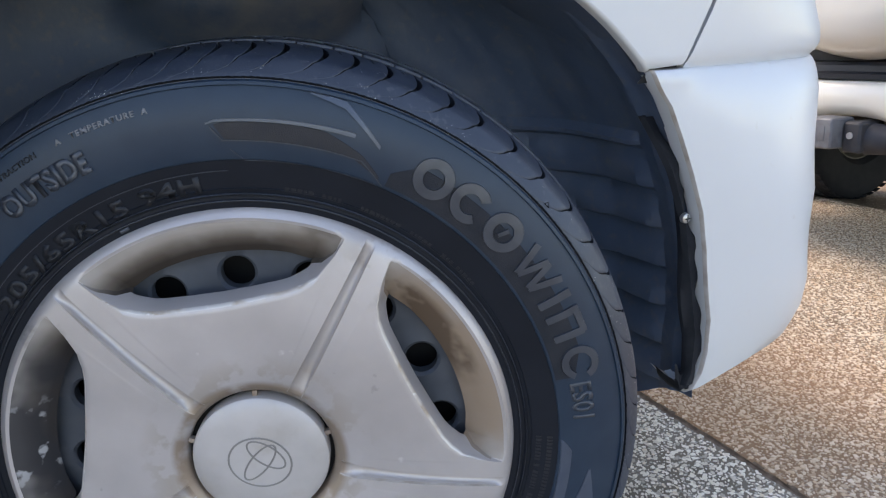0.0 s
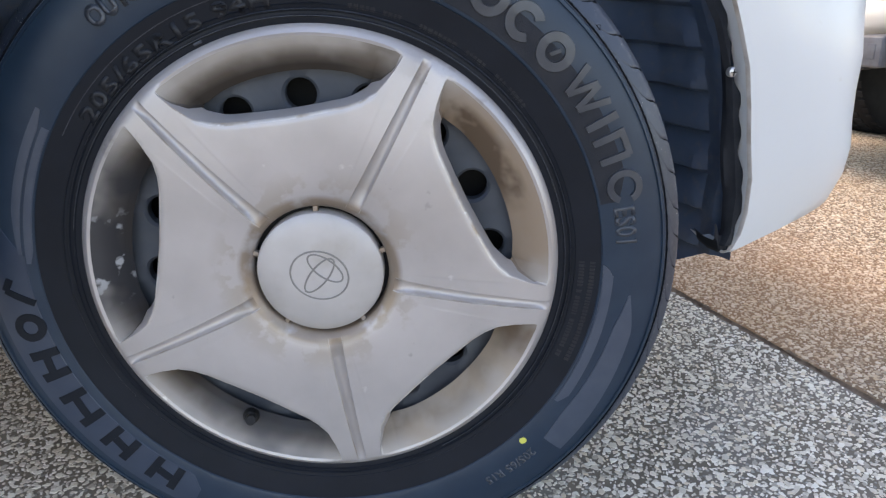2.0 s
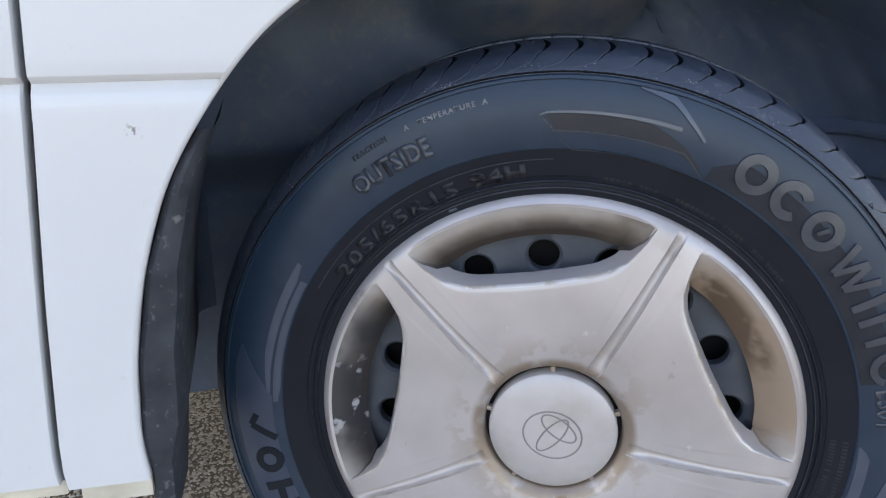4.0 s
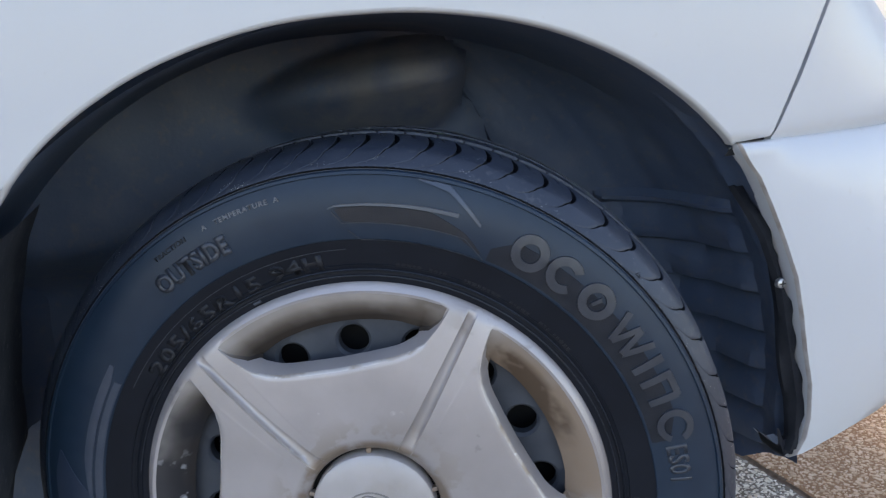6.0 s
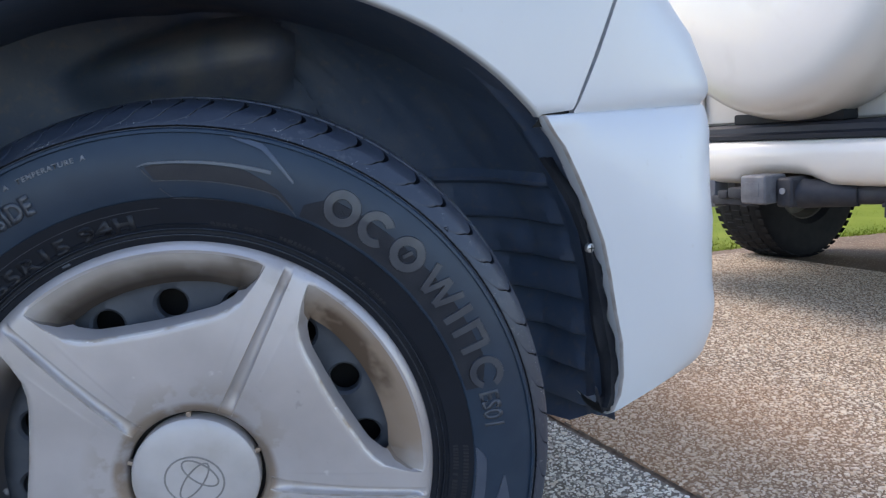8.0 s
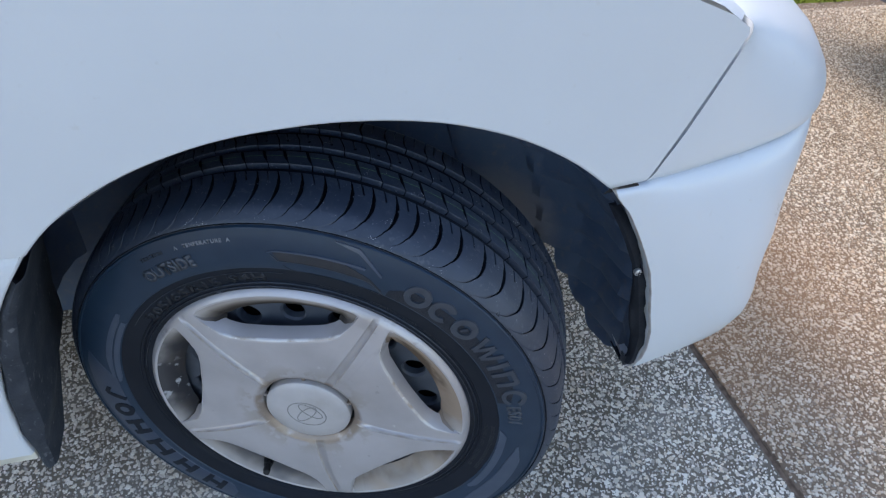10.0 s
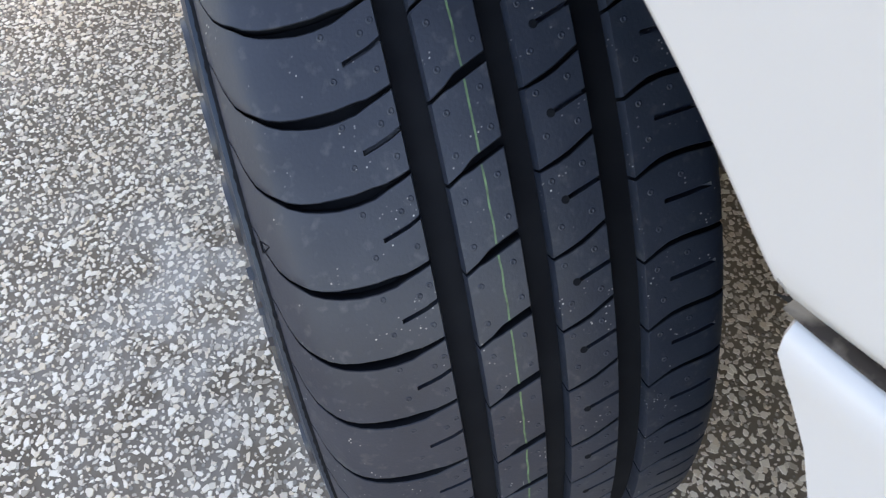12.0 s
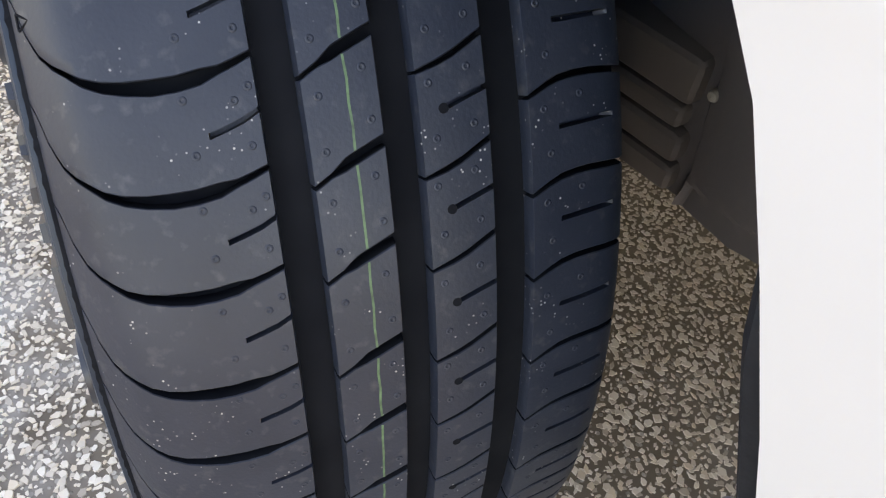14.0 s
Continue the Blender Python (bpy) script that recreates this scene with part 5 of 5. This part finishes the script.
def build_shapes():
    """Plain rings and bars where the maker's marks stand."""
    rc = 0.2668
    for a, full in ((58.5, True), (51.5, False), (44.3, True)):
        bm = bmesh.new()
        ring_mark(bm, rc, a, 0.0117, 0.0082, 0 if full else 42, 360 if full else 318, 36)
        part("raised_ring", bm, RAISED, wheel, "plain raised rubber ring")
    bm = bmesh.new()
    bar_mark(bm, rc - 0.004, 44.6, rc + 0.004, 43.9, 0.0035)
    part("leaf_mark", bm, RAISED, wheel)
    for r0, a0, r1, a1, w in ((rc + 0.0135, 39.0, rc - 0.0125, 37.4, 0.0056), (rc - 0.0125, 37.1, rc + 0.012, 35.7, 0.0052), (rc + 0.012, 35.4, rc - 0.0125, 34.0, 0.0052), (rc - 0.0125, 33.7, rc + 0.0135, 32.2, 0.0056),
                              (rc - 0.0135, 29.6, rc + 0.0135, 29.6, 0.0068), (rc - 0.0135, 26.5, rc + 0.0135, 26.5, 0.0064), (rc - 0.0135, 22.6, rc + 0.0110, 22.6, 0.0064)):
        bm = bmesh.new()
        bar_mark(bm, r0, a0, r1, a1, w)
        part("raised_bar", bm, RAISED, wheel, "plain raised rubber bar")
    bm = bmesh.new()
    bar_mark(bm, rc + 0.0110, 26.8, rc + 0.0110, 22.3, 0.0056)
    part("raised_bar", bm, RAISED, wheel, "plain raised rubber bar")
    bm = bmesh.new()
    ring_mark(bm, rc, 17.0, 0.0120, 0.0066, 20, 330)
    part("raised_ring", bm, RAISED, wheel, "plain raised rubber ring")
    # lower rear quarter: bold dark bars and a ring
    rk = 0.2635
    for a, wd in ((-127.2, 2.5), (-138.2, 2.4), (-149.0, 3.0), (-159.8, 2.4)):
        for sgn in (-1, 1):
            bm = bmesh.new()
            bar_mark(bm, rk - 0.0130, a + sgn * wd, rk + 0.0130, a + sgn * wd, 0.0088, 0.0013)
            part("raised_bar", bm, DEEP, wheel, "plain dark bar on the sidewall")
        bm = bmesh.new()
        bar_mark(bm, rk - 0.001, a - wd, rk + 0.002, a + wd, 0.0080, 0.0012)
        part("raised_bar", bm, DEEP, wheel, "plain dark bar on the sidewall")
    bm = bmesh.new()
    ring_mark(bm, rk, -168.2, 0.0100, 0.0080, lift=0.0013)
    part("raised_ring", bm, DEEP, wheel, "plain dark ring on the sidewall")
    bm = bmesh.new()
    bar_mark(bm, rk - 0.012, -173.0, rk + 0.010, -176.2, 0.0065, 0.0013)
    bar_mark(bm, rk + 0.010, -176.2, rk + 0.004, -178.4, 0.0065, 0.0013)
    part("raised_bar", bm, DEEP, wheel, "plain dark bar on the sidewall")
    # rows of code that cannot be read
    bm = bmesh.new()
    rng = random.Random(5)
    a = 82.0
    while a > 40:
        wd = rng.uniform(0.5, 1.0)
        if rng.random() > 0.2:
            bar_mark(bm, 0.2215, a, 0.2215, a - wd, 0.0035, 0.0004)
        a -= wd + 0.35
    tagged(part("worn_code", bm, DIM, wheel, "short raised bars of worn code"), kind="stuff")
    for r in (0.2265, 0.2355):
        bm = bmesh.new()
        a = 2.0
        while a > -22:
            wd = rng.uniform(0.35, 0.7)
            if rng.random() > 0.15:
                bar_mark(bm, r, a, r, a - wd, 0.0045, 0.0004)
            a -= wd + 0.3
        tagged(part("worn_code", bm, DIM, wheel, "short raised bars of worn code"), kind="stuff")


build_shapes()

# ---- the other parked vehicle ----
SU, SYC = 1.695, 0.62
suv = empty("suv", FAR @ Matrix.Translation((SU, SYC, 0)) @ Matrix.Rotation(radians(-3.6), 4, "X"), "cream white off-road vehicle parked ahead, seen from behind", "car")


def build_suv():
    bm = bmesh.new()
    # bumper: section swept across, ends rounded, cut up over the hitch
    sec = [(0.10, 0.358), (0.03, 0.360), (0.004, 0.366), (-0.010, 0.382), (-0.016, 0.41), (-0.016, 0.445), (-0.010, 0.468), (-0.002, 0.478), (0.010, 0.481), (0.10, 0.481)]
    rows = []
    for k in range(61):
        y = -0.86 + 1.72 * k / 60
        q = max(0.0, abs(y) - 0.74) / 0.12
        cut = 0.030 * max(0.0, 1 - ((y + 0.02) / 0.13) ** 2) ** 0.5 if abs(y + 0.02) < 0.13 else 0.0
        rows.append([(p[0] + 0.10 * q * q, y, p[1] + (cut if i < 4 else (cut * 0.4 if i == 4 else 0))) for i, p in enumerate(sec)])
    grid(bm, rows)
    part("rear_bumper", bm, SUVWHITE, suv, "cream white rear bumper", smooth=50)
    bm = bmesh.new()
    rows = []
    for y, d in ((-0.84, 0.06), (-0.80, 0.02), (-0.7, 0.0), (0.7, 0.0), (0.80, 0.02), (0.84, 0.06)):
        rows.append([(x + d, y, z) for x, z in ((0.12, 0.4815), (0.006, 0.4815), (-0.002, 0.486), (-0.003, 0.497), (0.004, 0.501), (0.010, 0.503), (0.012, 0.518), (0.020, 0.526), (0.12, 0.527))])
    grid(bm, rows)
    part("bumper_strip", bm, STRIPE, suv, "black rubber bumper step strip", smooth=30)
    # body: plan with rounded rear corners, carried up
    bm = bmesh.new()
    half = [(0.090, 0.0), (0.090, 0.55), (0.093, 0.605), (0.104, 0.632), (0.125, 0.652), (0.18, 0.672), (0.4, 0.72), (1.0, 0.79), (3.6, 0.80)]
    plan = [(x, -y) for x, y in half[::-1]] + half[1:]
    rows = [[(x + dx, y, z) for x, y in plan] for z, dx in ((0.528, 0.012), (0.535, 0.003), (0.55, 0.0), (0.8, 0.0), (1.05, 0.01), (1.30, 0.05), (1.62, 0.16))]
    vs, _ = grid(bm, rows)
    bm.faces.new(vs[-1])
    body = part("body", bm, SUVWHITE, suv, "cream white tailgate and body", smooth=40)
    bm = bmesh.new()
    box(bm, (0.052, 0.33, 0.702), (0.10, 0.615, 0.786), 0.016, seg=4)
    part("tailgate_ledge", bm, SUVWHITE, suv, "cream ledge over the number plate")
    # thin strip on the skin, coloured as shade under the ledge
    bm = bmesh.new()
    box(bm, (0.084, 0.335, 0.676), (0.0895, 0.60, 0.704), 0.002)
    part("ledge_shade_strip", bm, SLOT, suv)
    bm = bmesh.new()
    box(bm, (0.074, 0.40, 0.925), (0.10, 0.585, 0.965), 0.012, seg=3)
    part("door_handle", bm, SUVWHITE, suv, "cream tailgate handle")
    # the same painted shade below the handle
    bm = bmesh.new()
    box(bm, (0.084, 0.41, 0.914), (0.0895, 0.575, 0.926), 0.002)
    part("handle_shade_strip", bm, SLOT, suv)
    bm = bmesh.new()
    for k in range(7):
        box(bm, (0.086, 0.395 + 0.026 * k, 0.800), (0.0895, 0.411 + 0.026 * k, 0.808 + 0.004 * (k % 2)), 0.001)
    tagged(part("script_bars", bm, CHROME, suv, "row of small chrome bars"), kind="stuff")
    bm = bmesh.new()
    box(bm, (0.18, -0.74, 0.36), (3.6, 0.74, 0.529), 0.02)
    part("chassis", bm, BLACK, suv, "dark underside")
    # spare wheel in a hard round cover
    bm = bmesh.new()
    prof = [(0.0005, -0.150), (0.10, -0.1495), (0.20, -0.148), (0.29, -0.1435), (0.325, -0.136), (0.352, -0.120), (0.372, -0.096), (0.386, -0.06), (0.395, -0.02), (0.400, 0.02), (0.402, 0.055), (0.399, 0.060), (0.38, 0.060)]
    lathe(bm, prof, 128)
    bmesh.ops.rotate(bm, matrix=Matrix.Rotation(radians(-90), 3, "Z"), verts=bm.verts)
    bmesh.ops.translate(bm, vec=(0.02, -0.048, 0.930), verts=bm.verts)
    part("spare_wheel_cover", bm, SUVWHITE, suv, "cream white hard round spare wheel cover", smooth=60)
    bm = bmesh.new()
    box(bm, (0.03, -0.185, 0.5275), (0.092, 0.155, 0.556), 0.006)
    part("spare_carrier", bm, GAP, suv)
    # plate: border and bars in place of its characters
    bm = bmesh.new()
    box(bm, (0.074, 0.310, 0.549), (0.086, 0.685, 0.668), 0.004)
    plate = part("number_plate", bm, PLATE, suv, "white plate with faded maroon bars")
    for k in range(6):
        bm = bmesh.new()
        y = 0.328 + 0.057 * k
        box(bm, (0.0725, y, 0.581), (0.0755, y + 0.036, 0.655), 0.001)
        part("plate_bar", bm, MAROON, plate)
    for k in range(2):
        bm = bmesh.new()
        box(bm, (0.0725, 0.33 + 0.17 * k, 0.559), (0.0755, 0.48 + 0.17 * k, 0.568))
        part("plate_bar", bm, MAROON, plate)
    bm = bmesh.new()
    lathe(bm, [(0.022, 0.0), (0.0235, -0.005), (0.028, -0.007), (0.031, 0.0)], 36)
    lathe(bm, [(0.006, -0.001), (0.009, -0.006), (0.012, -0.001)], 24)
    box(bm, (-0.0025, -0.006, -0.024), (0.0025, 0.0, 0.024), 0.001)
    bmesh.ops.rotate(bm, matrix=Matrix.Rotation(radians(-90), 3, "Z"), verts=bm.verts)
    bmesh.ops.translate(bm, vec=(0.090, 0.506, 0.872), verts=bm.verts)
    part("badge", bm, CHROME, suv, "round chrome badge")
    bm = bmesh.new()
    box(bm, (0.112, 0.632, 0.838), (0.20, 0.672, 0.876), 0.010)
    part("tail_lamp", bm, LAMP, suv, "red tail lamp")
    # hitch
    bm = bmesh.new()
    box(bm, (0.0, 0.20, 0.288), (0.06, 0.72, 0.372), 0.008)
    part("tow_beam", bm, HITCH, suv, "grey steel tow beam")
    bm = bmesh.new()
    tube(bm, (0.05, -0.10, 0.338), (0.05, -0.76, 0.352), 0.032, 20, 0.016)
    part("tow_beam", bm, DARKMETAL, suv, "dark tow beam under the bumper")
    bm = bmesh.new()
    box(bm, (-0.01, 0.06, 0.300), (0.05, 0.205, 0.325), 0.005)
    box(bm, (-0.03, 0.075, 0.322), (0.02, 0.13, 0.352), 0.006)
    box(bm, (-0.02, 0.14, 0.318), (0.02, 0.175, 0.342), 0.006)
    part("tow_bracket", bm, DARKMETAL, suv, "dark steel bracket beside the hitch")
    bm = bmesh.new()
    box(bm, (-0.090, -0.045, 0.315), (0.0, 0.037, 0.393), 0.011, seg=3)
    hitch = part("hitch_cover", bm, HITCH, suv, "grey plastic hitch cover")
    bm = bmesh.new()
    box(bm, (-0.0915, -0.026, 0.336), (-0.088, 0.018, 0.374), 0.002)
    part("hitch_panel", bm, HITCH, hitch)
    bm = bmesh.new()
    box(bm, (-0.05, -0.095, 0.305), (0.05, -0.044, 0.385), 0.014, seg=3)
    tube(bm, (0.0, -0.08, 0.340), (0.045, -0.22, 0.338), 0.040, 20, 0.031)
    tongue = part("hitch_tongue", bm, DARKMETAL, suv, "dark steel hitch tongue")
    bm = bmesh.new()
    tube(bm, (-0.053, -0.068, 0.350), (-0.048, -0.068, 0.350), 0.0085, 16)
    part("bolt", bm, STEELBRIGHT, tongue, "pale bolt head")
    bm = bmesh.new()
    tube(bm, (0.03, -0.30, 0.33), (0.03, -0.30, 0.285), 0.006, 10)
    tube(bm, (0.03, -0.29, 0.315), (0.03, -0.32, 0.315), 0.006, 10)
    part("tow_hook", bm, DARKMETAL, suv)
    # far rear wheel
    bm = bmesh.new()
    lathe(bm, [(0.17, -0.085), (0.19, -0.106), (0.24, -0.114), (0.285, -0.113), (0.312, -0.108), (0.325, -0.096), (0.332, -0.07), (0.334, 0.0), (0.332, 0.07), (0.325, 0.096), (0.312, 0.108), (0.285, 0.113), (0.24, 0.114), (0.19, 0.106)], 96)
    t = part("rear_tyre", bm, FARTYRE, suv, "black off-road tyre")
    t.matrix_basis = Matrix.Translation((1.02, 0.72, 0.285))
    for side in (-0.094, -0.045, 0.0, 0.045, 0.094):
        bm = bmesh.new()
        box(bm, (-0.014, side - 0.019, 0.322), (0.014, side + 0.019, 0.3368 - 0.009 * (abs(side) > 0.08)), 0.003, seg=1)
        o = part("tread_lug", bm, FARTYRE, t, smooth=0)
        for k in range(1, 52):
            o2 = new("tread_lug", o.data)
            o2.parent = t
            o2.matrix_basis = Matrix.Rotation(radians(360 / 52 * (k + (0.5 if abs(side) in (0.045,) else 0.0))), 4, "Y")
    bm = bmesh.new()
    lathe(bm, [(0.02, -0.03), (0.15, -0.04), (0.165, -0.085), (0.17, -0.087)], 48)
    rim = part("rear_rim", bm, UNDER, suv, "dusty steel rim")
    rim.matrix_basis = t.matrix_basis
    bm = bmesh.new()
    tube(bm, (1.02, -0.65, 0.285), (1.02, 0.65, 0.285), 0.042, 20)
    part("rear_axle", bm, UNDER, suv, "dusty rear axle")
    bm = bmesh.new()
    lathe(bm, [(0.001, -0.11), (0.05, -0.10), (0.085, -0.06), (0.10, 0.0), (0.085, 0.06), (0.05, 0.10), (0.001, 0.11)], 24)
    bmesh.ops.translate(bm, vec=(1.02, 0.10, 0.285), verts=bm.verts)
    part("axle_housing", bm, UNDER, suv, "dusty round axle housing")
    # near rear wheel shares the tyre's mesh
    t2 = new("rear_tyre", t.data)
    t2.parent = suv
    t2.matrix_basis = Matrix.Translation((1.02, -0.72, 0.285))


build_suv()

# ---- lawn, house ----


def lawn_edge(u):
    return interp(u, [2.2, 2.5, 2.85, 2.97, 3.4, 8.0], [1.53, 1.56, 1.58, 1.60, 1.62, 1.62])


def build_lawn():
    rng = np.random.default_rng(8)
    verts, faces = [], []
    for k in range(26000):
        u = rng.uniform(1.0, 6.5)
        y = lawn_edge(u) + 0.01 * rng.normal() + rng.random() ** 1.7 * 3.0
        h, a = rng.uniform(0.008, 0.024), rng.uniform(0, math.pi)
        dx, dy = math.cos(a) * 0.004, math.sin(a) * 0.004
        lx, ly = rng.normal(0, 0.012, 2)
        z = ground_z(u, y) + 0.020
        i = len(verts)
        verts += [(u - dx, y - dy, z), (u + dx, y + dy, z), (u + lx, y + ly, z + h)]
        faces.append((i, i + 1, i + 2))
    me = bpy.data.meshes.new("grass")
    me.from_pydata(verts, [], faces)
    me.materials.append(GRASSM)
    ob = new("grass", me)
    ob.matrix_world = FAR
    tagged(ob, "short bright green lawn grass beside the driveway", "grass", kind="stuff")
    bm = bmesh.new()
    rows = []
    for u in (0.9, 2.0, 2.2, 2.5, 2.85, 2.97, 3.4, 4, 8, 30):
        e = lawn_edge(u)
        rows.append([(u, y, ground_z(u, y) + up) for y, up in ((e - 0.03, 0.008), (e + 0.02, 0.026), (e + 0.5, 0.034), (4, 0.05), (30, 0.08))])
    grid(bm, rows)
    ob = finish("lawn", bm, GRASSM, smooth=0)
    ob.matrix_world = FAR
    tagged(ob, "bright green lawn along the driveway", "lawn", kind="structure")
    bm = bmesh.new()
    rows = []
    for k in range(19):
        rows += [[(6.96, y, -0.4 + 0.19 * k) for y in (1.0, 14.0)], [(7.0, y, -0.4 + 0.19 * k + 0.185) for y in (1.0, 14.0)]]
    grid(bm, rows)
    box(bm, (7.002, 1.0, -0.4), (7.3, 14.0, 3.2))
    ob = finish("wall_house", bm, BRICK, smooth=0)
    ob.matrix_world = FAR
    tagged(ob, "brownish boarded house wall in the distance", "wall", kind="structure")


build_lawn()

# ---- tread blocks ----
M1 = curve([-0.0895, -0.0875, -0.0858, -0.083, -0.080, -0.0773, -0.075, -0.0712, -0.0657, -0.057, -0.0479, -0.0383, -0.0307, -0.0238], [44.2, 43.2, 41.6, 40.4, 39.75, 39.43, 38.98, 38.58, 38.27, 38.09, 38.16, 38.48, 38.96, 39.49])
S1 = curve([-0.0895, -0.0875, -0.0858, -0.083, -0.080, -0.0773, -0.06, -0.0407, -0.0313, -0.0241], [41.0, 40.1, 38.5, 37.3, 36.65, 36.3, 35.05, 35.22, 35.82, 36.54])
Y1 = [-0.0890, -0.0880, -0.0870, -0.0860, -0.0845, -0.083, -0.0800, -0.0766, -0.073, -0.068, -0.062, -0.055, -0.048, -0.0415, -0.041, -0.036, -0.031, -0.0285, -0.0265]
block("tread_block", Y1, M1, S1, lambda y: interp(y, [-0.09, -0.0865, -0.083, -0.078, -0.07, -0.055, -0.040, -0.036, -0.024], [0.0002, 0.0002, 0.0004, 0.0007, 0.0013, 0.0022, 0.0021, 0.0011, 0.0007]), "dusty outer shoulder tread block", (-0.041, -0.02), dots=((-0.046, 34.2), (-0.047, 37.2), (-0.03, 34.4), (-0.0285, 37.6), (-0.033, 36.9)))
M2 = curve([-0.014, -0.0025, 0.0094], [37.7, 38.95, 39.9])
block("tread_block", [-0.0135, -0.0118, -0.008, -0.0035, -0.003, 0.001, 0.005, 0.0078, 0.0092], M2, None, lambda y: 0.0007 if y < -0.0045 else 0.0019, "dusty tread block with a green line", None, dots=((-0.009, 36.6), (0.005, 37.9), (-0.009, 33.5), (0.006, 35.0)))
M3 = curve([0.0213, 0.0318, 0.0442], [37.35, 37.95, 39.2])
S3 = curve([0.0213, 0.0301, 0.0445], [34.6, 35.22, 36.1])
block("tread_block", [0.0213, 0.0228, 0.026, 0.0286, 0.029, 0.034, 0.039, 0.0425, 0.0440], M3, S3, lambda y: interp(y, [0.021, 0.03, 0.044], [0.0005, 0.0009, 0.0010]), "dusty centre tread block", (0.029, 0.05), dots=((0.025, 36.6), (0.038, 37.3), (0.026, 33.4), (0.039, 34.0)))
M4 = curve([0.0586, 0.066, 0.0722, 0.081, 0.0898, 0.1], [35.2, 35.85, 36.25, 36.35, 36.3, 36.1])
S4 = curve([0.0586, 0.07, 0.0886, 0.1], [32.7, 33.18, 33.4, 33.4])
block("tread_block", [0.0586, 0.0604, 0.065, 0.0695, 0.07, 0.076, 0.082, 0.0880, 0.0885, 0.092, 0.0955, 0.098], M4, S4, lambda y: interp(y, [0.058, 0.07, 0.09], [0.0007, 0.0011, 0.0011]), "dusty inner shoulder tread block", (0.07, 0.0885), dots=((0.064, 34.2), (0.078, 34.9), (0.066, 31.4)))
# painted line round the second row
bm = bmesh.new()
for k, (hi, lo) in enumerate(zip(EDGES, EDGES[1:])):
    a1 = M2(0.0) - 39.43 + hi - 0.4
    a0 = M2(0.0) - 39.43 + lo + 0.4
    rows = [[on_wheel(crown(y) + 0.00015, a0 + (a1 - a0) * i / 4, y + 0.0002 * math.sin(3 * i + k)) for y in (-0.0005, 0.0003)] for i in range(5)]
    grid(bm, rows)
tagged(part("painted_line", bm, GREEN, wheel, "thin green painted line round the tread", smooth=0), kind="stuff")
# flat dark discs: painted shade of the pits ending the third row's short grooves
bm = bmesh.new()
for hi, lo in zip(EDGES, EDGES[1:]):
    k = (hi - lo) / 6.17
    at = hi + M3(0.0292) - 39.43 + (S3(0.0292) - M3(0.0292)) * k
    c = Vector(on_wheel(crown(0.0292) + 0.00012, at, 0.0292))
    ring = [on_wheel(crown(0.0292) + 0.00012, at + math.degrees(0.0017 * math.sin(2 * math.pi * q / 14) / 0.322), 0.0292 + 0.0017 * math.cos(2 * math.pi * q / 14)) for q in range(14)]
    bm.faces.new([bm.verts.new(p) for p in ring])
pits = part("pit_shade_disc", bm, GROOVE, wheel, smooth=0)
tagged(pits, kind="stuff")
